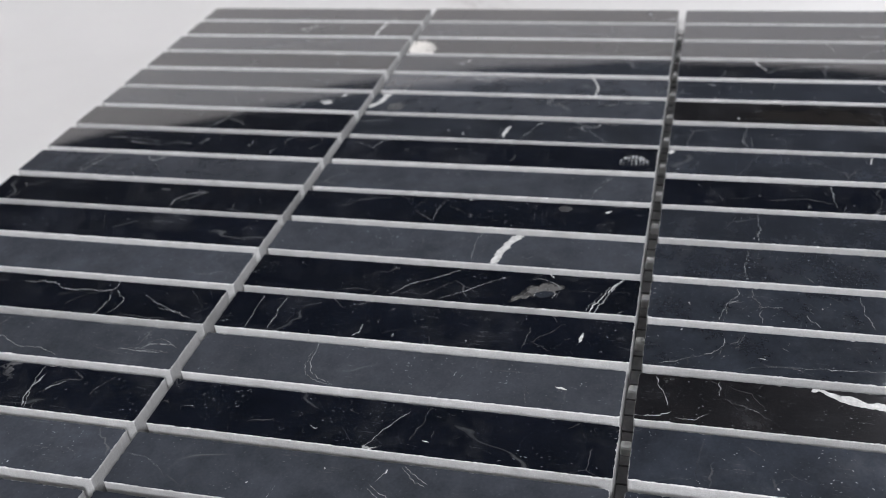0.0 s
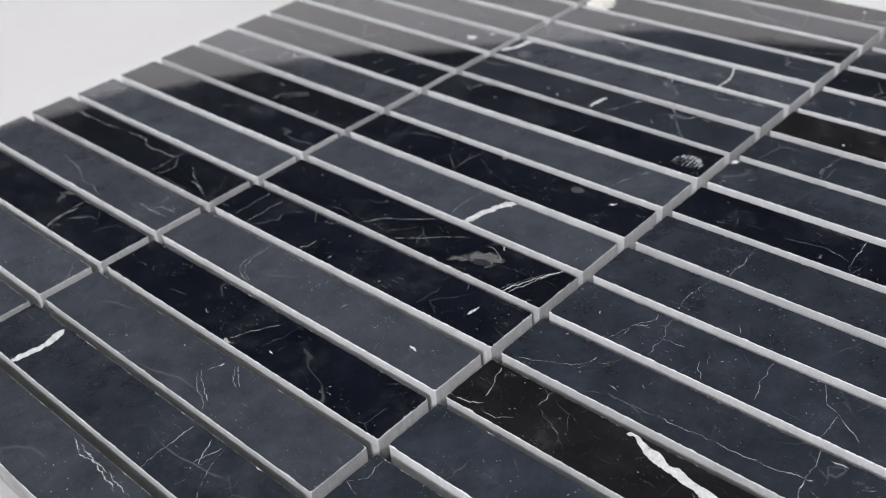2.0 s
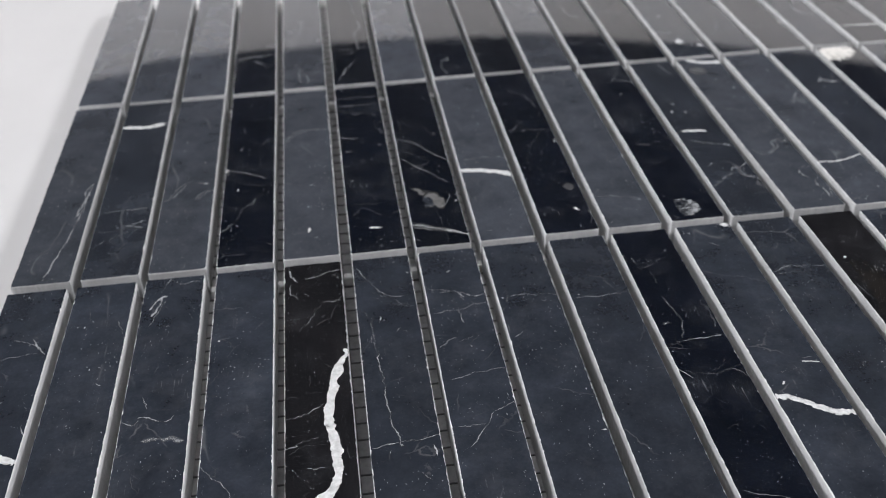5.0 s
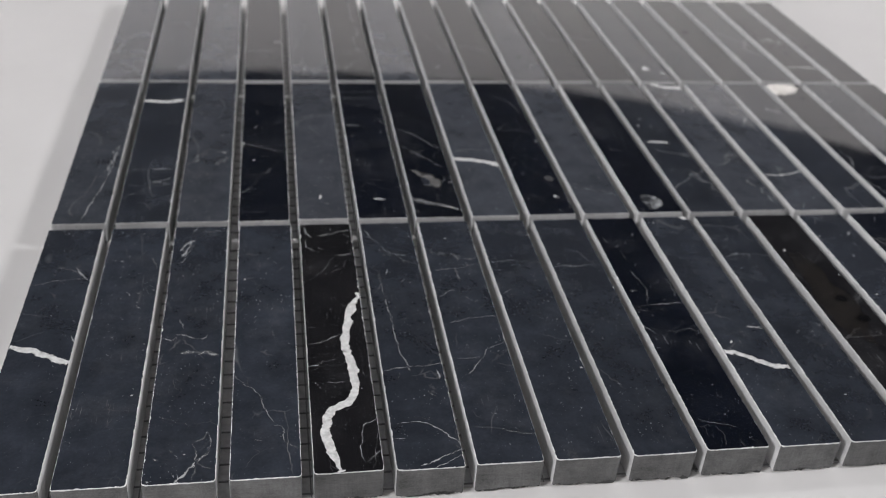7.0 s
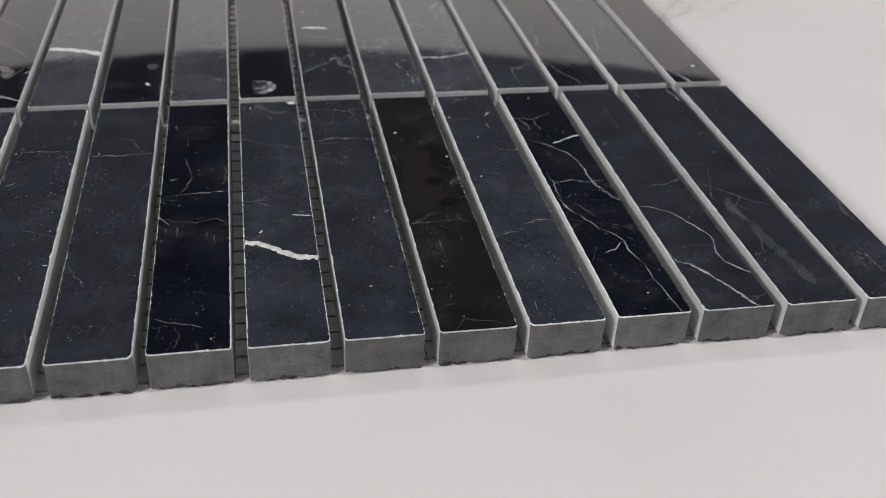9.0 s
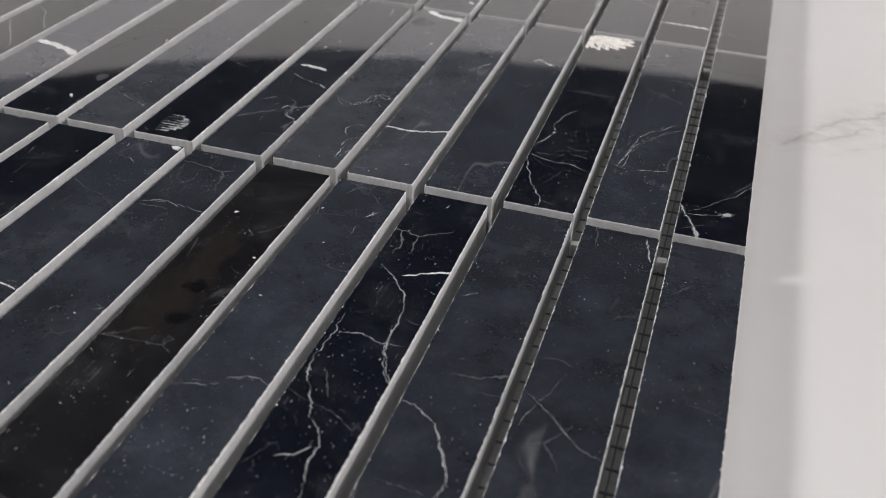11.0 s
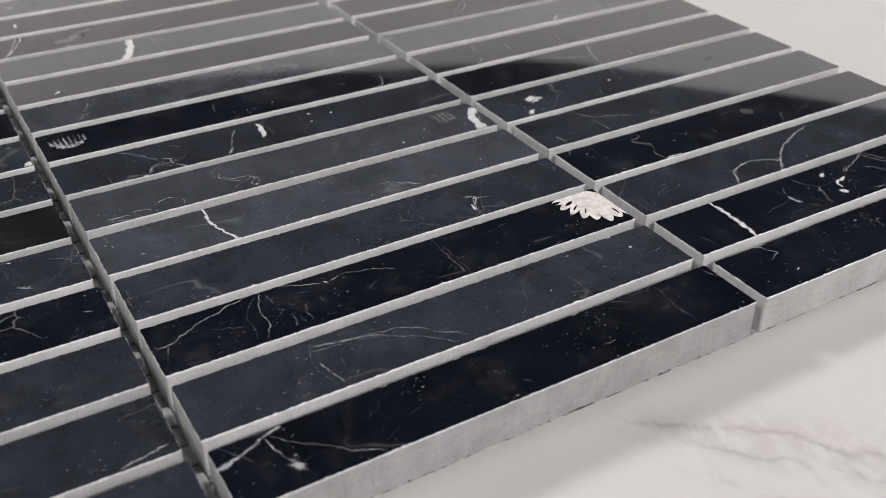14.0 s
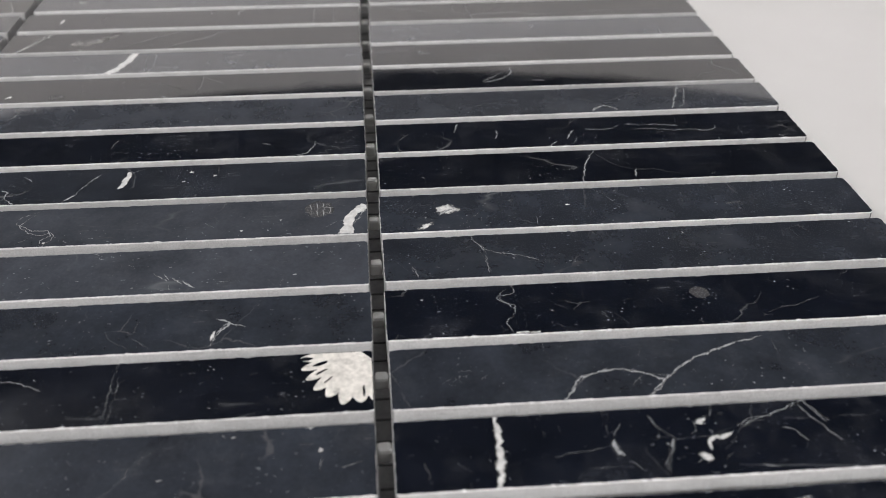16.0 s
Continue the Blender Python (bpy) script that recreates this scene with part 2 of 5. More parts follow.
def stone_line(name, color, cover, rough=0.07, broken=0.0):
    """Calcite in the stone: white or grey, broken up by the dark stone where it is thin."""
    m, nt, b = material(name, rough, color)
    at, _ = own_coords(nt)
    n1 = node(nt, "ShaderNodeTexNoise", Scale=700.0, Detail=5.0, Roughness=0.7)
    n2 = node(nt, "ShaderNodeTexNoise", Scale=260.0, Detail=3.0, Roughness=0.6)
    for n in (n1, n2):
        nt.links.new(at, n.inputs["Vector"])
    nt.links.new(mix(nt, ramp(nt, n1.outputs[0], ((0.3, grey(0)), (0.7, grey(1)))), tuple(0.62 * x for x in color), tuple(min(1.12 * x, 0.9) for x in color)), b.inputs["Base Color"])
    b.inputs["IOR"].default_value = 1.5
    see = nt.nodes.new("ShaderNodeBsdfTransparent")
    both = nt.nodes.new("ShaderNodeMixShader")
    heart = nt.nodes.new("ShaderNodeAttribute")
    heart.attribute_name = "heart"              # 1 along the middle of a vein, 0 at its rim
    blur = mix(nt, 0.55, n1.outputs[0], n2.outputs[0])
    add = nt.nodes.new("ShaderNodeMath")
    add.operation = "MULTIPLY_ADD"
    add.inputs[1].default_value = 2.7
    nt.links.new(blur, add.inputs[0])
    nt.links.new(heart.outputs["Fac"], add.inputs[2])
    mid = 2.12 + broken - 0.55 * cover
    nt.links.new(ramp(nt, scaled(nt, add.outputs[0], 0.4), ((0.4 * (mid - 0.22), grey(0.0)), (0.4 * (mid + 0.30), grey(min(1.0, cover + 0.1))))), both.inputs[0])
    nt.links.new(see.outputs[0], both.inputs[1])
    nt.links.new(b.outputs[0], both.inputs[2])
    nt.links.new(both.outputs[0], nt.nodes["Material Output"].inputs[0])
    return m


LINE = {
    1: stone_line("white_calcite", (0.67, 0.67, 0.66), 1.0, broken=0.05),
    2: stone_line("grey_calcite", (0.38, 0.39, 0.40), 0.76, broken=0.24),
    3: stone_line("faint_calcite", (0.31, 0.32, 0.33), 0.54, broken=0.32),
    4: stone_line("pale_haze", (0.125, 0.13, 0.145), 0.34),
}
PALE = stone_line("pale_fossil", (0.135, 0.132, 0.13), 0.80, broken=-0.25)
HAZE = stone_line("grey_fossil_disc", (0.11, 0.11, 0.115), 0.55, broken=-0.7)
BROWN_CLOUD = stone_line("brown_stone_cloud", (0.028, 0.0245, 0.022), 0.50, broken=-0.35)
DARK_SPOT = stone_line("dark_stone_spot", (0.006, 0.006, 0.007), 0.8)
SHELL = stone_line("cream_fossil", (0.78, 0.75, 0.70), 1.0)


def make_marble_top():
    """White marble: soft clouds and a few drifting grey veins."""
    m, nt, b = material("white_marble", 0.22)
    tc = nt.nodes.new("ShaderNodeTexCoord")
    at = tc.outputs["Object"]
    n1 = node(nt, "ShaderNodeTexNoise", Scale=5.0, Detail=6.0, Roughness=0.6)
    n2 = node(nt, "ShaderNodeTexNoise", Scale=38.0, Detail=5.0, Roughness=0.6)
    for n in (n1, n2):
        nt.links.new(at, n.inputs["Vector"])
    col = ramp(nt, n1.outputs[0], ((0.25, (0.555, 0.543, 0.533)), (0.65, (0.63, 0.619, 0.610))))
    col = mix(nt, 0.04, col, ramp(nt, n2.outputs[0], ((0.2, grey(0.55)), (0.8, grey(0.76)))))
    # drifting grey veins: a few wandering lines, thin at the heart and smoky at the rim
    sep = nt.nodes.new("ShaderNodeSeparateXYZ")
    nt.links.new(at, sep.inputs[0])
    turned = nt.nodes.new("ShaderNodeMapping")
    turned.inputs["Rotation"].default_value, turned.inputs["Scale"].default_value = (0, 0, radians(-20)), (0.6, 1.0, 1.0)
    nt.links.new(at, turned.inputs[0])
    brush = node(nt, "ShaderNodeTexNoise", Scale=330.0, Detail=5.0, Roughness=0.65)
    nt.links.new(turned.outputs[0], brush.inputs["Vector"])
    for scale, nx, ny, off, soft, fac, x0, x1, tint in (
            (38.0, -0.69, 0.72, -0.0908, 0.0034, 0.80, 0.304, 0.312, (0.29, 0.285, 0.285)),
            (52.0, -0.69, 0.72, -0.0955, 0.0024, 0.65, 0.312, 0.322, (0.30, 0.29, 0.285)),
            (60.0, -0.62, 0.78, -0.0700, 0.0018, 0.45, 0.318, 0.330, (0.36, 0.35, 0.34)),
            (30.0, -0.69, 0.72, -0.0890, 0.0170, 0.50, 0.296, 0.320, (0.50, 0.455, 0.425)),
            (11.0, -0.45, 0.890, 0.4200, 0.0100, 0.30, -3.000, -2.900, (0.36, 0.345, 0.34))):
        wander = node(nt, "ShaderNodeTexNoise", Scale=scale, Detail=6.0, Roughness=0.62)
        nt.links.new(at, wander.inputs["Vector"])
        dist = nt.nodes.new("ShaderNodeVectorMath")
        dist.operation = "DOT_PRODUCT"
        dist.inputs[1].default_value = (nx, ny, 0)
        nt.links.new(at, dist.inputs[0])
        shift = nt.nodes.new("ShaderNodeMath")
        shift.operation = "MULTIPLY_ADD"
        shift.inputs[1].default_value = 0.6 / scale
        nt.links.new(wander.outputs[0], shift.inputs[0])
        nt.links.new(dist.outputs["Value"], shift.inputs[2])
        band = nt.nodes.new("ShaderNodeMapRange")
        mid = off + 0.3 / scale
        band.inputs[1].default_value, band.inputs[2].default_value = mid - 2 * soft, mid + 2 * soft
        nt.links.new(shift.outputs[0], band.inputs[0])
        smoke = ramp(nt, band.outputs[0], ((0.0, grey(0)), (0.42, grey(0.35)), (0.5, grey(1)), (0.58, grey(0.25)), (1.0, grey(0))))
        start = nt.nodes.new("ShaderNodeMapRange")
        start.inputs[1].default_value, start.inputs[2].default_value = x0, x1
        nt.links.new(sep.outputs[0], start.inputs[0])
        some = ramp(nt, brush.outputs[0], ((0.38, grey(0.10 * fac)), (0.60, grey(fac))))
        part_of = mix(nt, 1.0, mix(nt, 1.0, smoke, some, "MULTIPLY"), start.outputs[0], "MULTIPLY")
        col = mix(nt, part_of, col, tint)
    nt.links.new(col, b.inputs["Base Color"])
    b.inputs["Roughness"].default_value = 0.5
    b.inputs["Specular IOR Level"].default_value = 0.3
    return m


MARBLE_TOP = make_marble_top()


def plaster(name, low, high, rough):
    m, nt, b = material(name, rough)
    tc = nt.nodes.new("ShaderNodeTexCoord")
    n1 = node(nt, "ShaderNodeTexNoise", Scale=1.3, Detail=6.0, Roughness=0.6)
    n2 = node(nt, "ShaderNodeTexNoise", Scale=140.0, Detail=3.0)
    for n in (n1, n2):
        nt.links.new(tc.outputs["Object"], n.inputs["Vector"])
    nt.links.new(ramp(nt, n1.outputs[0], ((0.3, low), (0.7, high))), b.inputs["Base Color"])
    bump(nt, b, n2.outputs[0], 0.2, 0.001)
    return m


WALL = plaster("warm_white_wall_paint", (0.78, 0.755, 0.74), (0.84, 0.815, 0.80), 0.8)
CEILING = plaster("dark_ceiling_paint", (0.010, 0.011, 0.014), (0.015, 0.016, 0.019), 0.9)


def backing_material():
    m, nt, b = material("resin_coated_mesh", 0.12)
    at, _ = own_coords(nt)
    n1 = node(nt, "ShaderNodeTexNoise", Scale=500.0, Detail=4.0, Roughness=0.6)
    nt.links.new(at, n1.inputs["Vector"])
    nt.links.new(ramp(nt, n1.outputs[0], ((0.3, grey(0.34)), (0.7, grey(0.48)))), b.inputs["Base Color"])
    bump(nt, b, n1.outputs[0], 0.3, 0.0001)
    return m


BACKING = backing_material()
THREAD = material("grey_fibre_thread", 0.6, (0.13, 0.13, 0.132))[0]


# ---- builders ----
def mesh_object(name, verts, faces, mats, parent=None, label="", slots=None):
    me = bpy.data.meshes.new(name)
    me.from_pydata(verts, [], faces)
    for m in mats:
        me.materials.append(m)
    if slots is not None:
        me.polygons.foreach_set("material_index", slots)
    me.update()
    ob = new(name, me)
    if parent is not None:
        ob.parent = parent
    if label:
        tagged(ob, label)
    return ob


def box(verts, faces, x0, x1, y0, y1, z0, z1):
    n = len(verts)
    verts += [(x0, y0, z0), (x1, y0, z0), (x1, y1, z0), (x0, y1, z0), (x0, y0, z1), (x1, y0, z1), (x1, y1, z1), (x0, y1, z1)]
    faces += [(n + a, n + b, n + c, n + d) for a, b, c, d in ((0, 3, 2, 1), (4, 5, 6, 7), (0, 1, 5, 4), (1, 2, 6, 5), (2, 3, 7, 6), (3, 0, 4, 7))]


# ---- setting ----
N = 96
ring = [(SHEET_MID[0] + ROOM_R * math.cos(2 * math.pi * k / N), SHEET_MID[1] + ROOM_R * math.sin(2 * math.pi * k / N)) for k in range(N)]
outer = [(SHEET_MID[0] + (ROOM_R + 0.12) * math.cos(2 * math.pi * k / N), SHEET_MID[1] + (ROOM_R + 0.12) * math.sin(2 * math.pi * k / N)) for k in range(N)]


def prism(name, loop, z0, z1, mat):
    n = len(loop)
    verts = [(x, y, z0) for x, y in loop] + [(x, y, z1) for x, y in loop]
    faces = [tuple(range(n - 1, -1, -1)), tuple(range(n, 2 * n))] + [(k, (k + 1) % n, n + (k + 1) % n, n + k) for k in range(n)]
    return mesh_object(name, verts, faces, [mat])


# the table's marble top, widened out to the added wall
tagged(prism("marble_surface", outer, -0.10, TABLE_Z, MARBLE_TOP), "white polished marble surface with soft grey veins under the mosaic", "marble surface", kind="structure")
tagged(prism("ceiling", outer, ROOM_H, ROOM_H + 0.1, CEILING), "plain dark matt ceiling added above the marble for the strips to reflect", "ceiling", kind="structure")
wall_v = [(x, y, z) for loop in (ring, outer) for z in (TABLE_Z, ROOM_H) for x, y in loop]
wall_f = []
for k in range(N):
    j = (k + 1) % N
    wall_f += [(j, k, N + k, N + j), (2 * N + k, 2 * N + j, 3 * N + j, 3 * N + k), (k, j, 2 * N + j, 2 * N + k), (N + j, N + k, 3 * N + k, 3 * N + j)]
tagged(mesh_object("wall", wall_v, wall_f, [WALL]), "plain warm white painted wall added all round for the strips to reflect", "wall", kind="structure")

# ---- the mosaic sheet ----
PITCH_X, PITCH_Y, GAP = 0.017, 0.10064, 0.00253
TILE_W, TILE_L = PITCH_X - GAP, PITCH_Y - GAP
THICK, TOP = 0.0080, 0.0076
COLUMNS, ROWS = 18, 3
TONES = ("ddddbddddkddbdkddd", "edekgkkekekdeedkdk", "eeekgkekkgkkddkdkk")

sheet = tagged(new("mosaic_tile_sheet"), "sheet of polished black marble strip tiles with white veins", "mosaic tile")
rng = random.Random(7)


def edge_noise(x, y, seed):
    return noise.fractal(Vector((x, y, seed)), 0.6, 2.1, 5)


def strip_tile(row, col):
    """One polished strip with a ragged, chipped top edge, rounded corners and saw-cut sides. Its own top is z = 0."""
    hw, hl, rad = TILE_W / 2, TILE_L / 2, 0.0005
    spare = 0.0007 if col == COLUMNS - 1 else 0.0      # the last column is cut a little narrower
    seed = 3.7 * col + 71.3 * row
    loop = []
    step = 0.00030
    corners = ((hw - spare - rad, -hl + rad, -90), (hw - spare - rad, hl - rad, 0), (-hw + rad, hl - rad, 90), (-hw + rad, -hl + rad, 180))
    for k, (cx, cy, a0) in enumerate(corners):
        free = (row == 0 and cy < 0) or (row == ROWS - 1 and cy > 0)
        worn = rad * (1.7 + 0.8 * noise.noise(Vector((seed, k * 3.3, 0.5)))) if free else rad
        cx, cy = cx - math.copysign(worn - rad, cx), cy - math.copysign(worn - rad, cy)
        for a in (0, 22.5, 45, 67.5, 90):
            c1, s1 = math.cos(radians(a0 + a)), math.sin(radians(a0 + a))
            loop.append((cx + worn * c1, cy + worn * s1, c1, s1))
        nx, ny, _ = corners[(k + 1) % 4]
        turn = rad * (1.7 + 0.8 * noise.noise(Vector((seed, (k + 1) % 4 * 3.3, 0.5)))) if (row == 0 and ny < 0) or (row == ROWS - 1 and ny > 0) else rad
        nx, ny = nx - math.copysign(turn - rad, nx), ny - math.copysign(turn - rad, ny)
        ex, ey = loop[-1][0], loop[-1][1]
        c2, s2 = math.cos(radians(a0 + 90)), math.sin(radians(a0 + 90))
        fx, fy = nx + turn * c2, ny + turn * s2
        count = max(2, int(math.hypot(fx - ex, fy - ey) / step))
        loop += [(ex + (fx - ex) * j / count, ey + (fy - ey) * j / count, c2, s2) for j in range(1, count)]
    n = len(loop)
    verts, faces, slots = [], [], []

    def outer_end(ny):                              # the sheet's own ends take the stone with shade in its colour
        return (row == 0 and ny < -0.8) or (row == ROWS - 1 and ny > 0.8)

    def outer_side(nx):
        return (col == 0 and nx < -0.8) or (col == COLUMNS - 1 and nx > 0.8)

    for x, y, nx, ny in loop:                       # polished face, chipped back unevenly
        chip = edge_noise(x * 2600, y * 2600, seed)
        big = edge_noise(x * 340, y * 340, seed + 50)
        back = 0.00012 + 0.00010 * chip + 0.00010 * edge_noise(x * 800, y * 800, seed + 31) + max(0.0, big - 0.5) * 0.0004 + max(0.0, chip - 0.5) * 0.00015
        back = max(back, 0.00004)
        verts.append((x - nx * back, y - ny * back, 0.0))
    for x, y, nx, ny in loop:                       # lower lip of the chips
        big = edge_noise(x * 700, y * 700, seed + 9)
        verts.append((x, y, -0.00018 - 0.00016 * abs(big)))
    for x, y, nx, ny in loop:
        out = 0.00007 * edge_noise(x * 900, y * 900, seed + 20)
        verts.append((x + nx * out, y + ny * out, -THICK * 0.55))
    for x, y, nx, ny in loop:
        out = 0.00006 * edge_noise(x * 800, y * 800, seed + 40)
        low = max(0.0, 0.30 + edge_noise(x * 420, y * 420, seed + 60)) if outer_end(ny) else 0.5 * max(0.0, edge_noise(x * 420, y * 420, seed + 60)) if outer_side(nx) else 0.0
        verts.append((x + nx * out, y + ny * out, -THICK * (0.955 - 0.11 * low)))
    for x, y, nx, ny in loop:
        inn = 0.00012 + (0.0012 if outer_end(ny) else 0.0005) * max(0.0, 0.40 + edge_noise(x * 300, y * 300, seed + 60))
        verts.append((x - nx * inn, y - ny * inn, -THICK))
    faces.append(tuple(range(n)))
    slots.append(0)
    for r in range(4):
        for k in range(n):
            j = (k + 1) % n
            faces.append((r * n + k, (r + 1) * n + k, (r + 1) * n + j, r * n + j))
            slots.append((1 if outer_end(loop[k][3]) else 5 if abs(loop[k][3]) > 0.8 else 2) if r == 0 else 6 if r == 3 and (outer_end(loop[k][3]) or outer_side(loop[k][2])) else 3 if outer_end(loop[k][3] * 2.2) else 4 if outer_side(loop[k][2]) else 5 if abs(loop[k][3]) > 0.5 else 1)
    faces.append(tuple(range(5 * n - 1, 4 * n - 1, -1)))
    slots.append(1)
    ob = mesh_object("tile", verts, faces, [POLISHED[TONES[row][col]], SAWN, ARRIS, SHADED_END, OUTER_SIDE, INNER_END, DARK_FOOT], sheet, slots=slots)
    tilt = [rng.uniform(-0.28, 0.28) for _ in range(2)]
    ob.matrix_basis = pose(col * PITCH_X + TILE_W / 2 + rng.uniform(-0.00015, 0.00015), row * PITCH_Y + TILE_L / 2 + rng.uniform(-0.0002, 0.0002),
                           TOP + rng.uniform(-0.00008, 0.00008), tilt[0] * 0.35, tilt[1], rng.uniform(-0.12, 0.12))
    return ob


TILES = {(row, col): strip_tile(row, col) for row in range(ROWS) for col in range(COLUMNS)}
LIFT = 0.00002


def fits(x, y):
    """Keeps a point on the polished face."""
    return max(-TILE_W / 2 + 0.0002, min(TILE_W / 2 - 0.0002, x)), max(-TILE_L / 2 + 0.0002, min(TILE_L / 2 - 0.0002, y))


def with_heart(ob, values):
    ob.data.attributes.new("heart", "FLOAT", "POINT").data.foreach_set("value", values)
    return ob


def vein(row, col, width, tone, *points):
    """A calcite vein in a strip: it wanders between the points (millimetres from the strip's middle) and swells and thins on its way."""
    pts = [Vector((x, y, 0)) / 1000 for x, y in points]
    seed = 13.1 * row + 1.7 * col + points[0][0]
    (xa, ya), (xb, yb) = points[0], points[-1]
    if len(points) == 2 and math.hypot(xb - xa, yb - ya) < 2.2 * width:
        patch(row, col, (xa + xb) / 2, (ya + yb) / 2, max(0.5 * math.hypot(xb - xa, yb - ya), 0.3), 0.3 * width, math.degrees(math.atan2(yb - ya, xb - xa)), LINE[tone], "speck", rough=0.9)
        return
    path = []
    for k in range(len(pts) - 1):
        p0, p1, p2, p3 = pts[max(k - 1, 0)], pts[k], pts[k + 1], pts[min(k + 2, len(pts) - 1)]
        count = max(3, int((p2 - p1).length / 0.00022))
        for j in range(count + (k == len(pts) - 2)):
            s = j / count
            path.append(0.5 * (2 * p1 + (p2 - p0) * s + (2 * p0 - 5 * p1 + 4 * p2 - p3) * s * s + (3 * p1 - p0 - 3 * p2 + p3) * s ** 3))
    total = sum((b - a).length for a, b in zip(path, path[1:]))
    rim = max(0.0, min(0.6, (width - 1.2) * 0.5))        # wide veins have a firm edge, thin ones fade out
    ragged = 0.30 if width < 1.8 else 0.12
    verts, faces, gone = [], [], 0.0
    layer = LIFT + 0.000003 * (len(TILES[row, col].children) % 14)      # crossing veins lie in their own planes
    for k, q in enumerate(path):
        way = (path[min(k + 1, len(path) - 1)] - path[max(k - 1, 0)]).normalized()
        side = Vector((-way.y, way.x, 0))
        gone += (q - path[k - 1]).length if k else 0.0
        ends = min(gone, total - gone)
        edge = TILE_W / 2 - 0.0006 < abs(q.x) or TILE_L / 2 - 0.0006 < abs(q.y)
        sway = min(1.0, 0.3 + ends / 0.003) * (0.00046 * edge_noise(gone * 260, seed, 1.0) + 0.00022 * edge_noise(gone * 800, seed, 2.5) + (0.00011 if width < 1.8 else 0.00006) * edge_noise(gone * 1700, seed, 4.0))
        half = (0.00033 if tone == 2 else 0.00040) * width * (1 + (0.42 * edge_noise(gone * 420, seed, 7.0) if width < 1.8 else 0.5 * noise.noise(Vector((gone * 330, seed, 7.0)))) + ragged * edge_noise(gone * 2400, seed, 8.0))
        half = max(half, 0.00003) * (1.0 if edge else min(1.0, 0.25 + ends / max(0.0012, 0.12 * total)))
        m = q + side * sway
        for s in (half, 0.0, -half):
            x, y = fits(*(m + side * s)[:2])
            verts.append((x, y, layer))
        if k:
            n = 3 * k
            faces += [(n - 3, n - 2, n + 1, n), (n - 2, n - 1, n + 2, n + 1)]
    with_heart(mesh_object("vein", verts, faces, [LINE[tone]], TILES[row, col]), [rim, 1.0, rim] * len(path))


def patch(row, col, x, y, rx, ry, turn, mat, name="fossil", label="", rough=0.35):
    """A flat fossil patch with an uneven outline."""
    n = 40
    verts = [(*fits(x / 1000, y / 1000), LIFT)]
    for k in range(n):
        a = 2 * math.pi * k / n
        f = 1 + rough * edge_noise(math.cos(a) * 1.1, math.sin(a) * 1.1, x + y)
        u, v = rx * f * math.cos(a), ry * f * math.sin(a)
        c1, s1 = math.cos(radians(turn)), math.sin(radians(turn))
        verts.append((*fits((x + u * c1 - v * s1) / 1000, (y + u * s1 + v * c1) / 1000), LIFT))
    return with_heart(mesh_object(name, verts, [(0, 1 + k, 1 + (k + 1) % n) for k in range(n)], [mat], TILES[row, col], label), [1.0] + [0.1] * n)


def comb(row, col, x, y, deep, wide, bars, label):
    """A fossil cut along its ribs: fingers that hang side by side from a domed rim and taper to their tips."""
    verts, faces, heart = [], [], []
    for k in range(bars):
        f = 2 * (k + 0.5) / bars - 1
        top = x + deep * math.sqrt(max(0.05, 1 - f * f)) * (1 + 0.06 * edge_noise(k * 1.7, x, y))
        tip = x - 0.35 * deep * (1 - 0.5 * abs(f)) * (1 + 0.3 * edge_noise(k * 2.9, y, x))
        yc = y + 0.5 * wide * f
        n = len(verts)
        for j in range(8):
            u = j / 7
            half = 0.62 * wide / bars * (1 - 0.66 * u) * (1 + 0.15 * edge_noise(k * 2.3 + u * 3, y, x))
            px, py = top + (tip - top) * u, yc + 0.35 * f * wide / bars * u + 0.10 * edge_noise(u * 4, k, x)
            for side in (-1, 0, 1):
                verts.append((*fits(px / 1000, (py + side * half) / 1000), LIFT * (1.3 + 0.1 * (k % 2))))
                heart.append(0.95 - 0.35 * u if side == 0 else 0.5 - 0.2 * u)
            if j:
                m = n + 3 * j
                faces += [(m - 3, m - 2, m + 1, m), (m - 2, m - 1, m + 2, m + 1)]
    with_heart(mesh_object("fossil", verts, faces, [LINE[2]], TILES[row, col], label), heart)


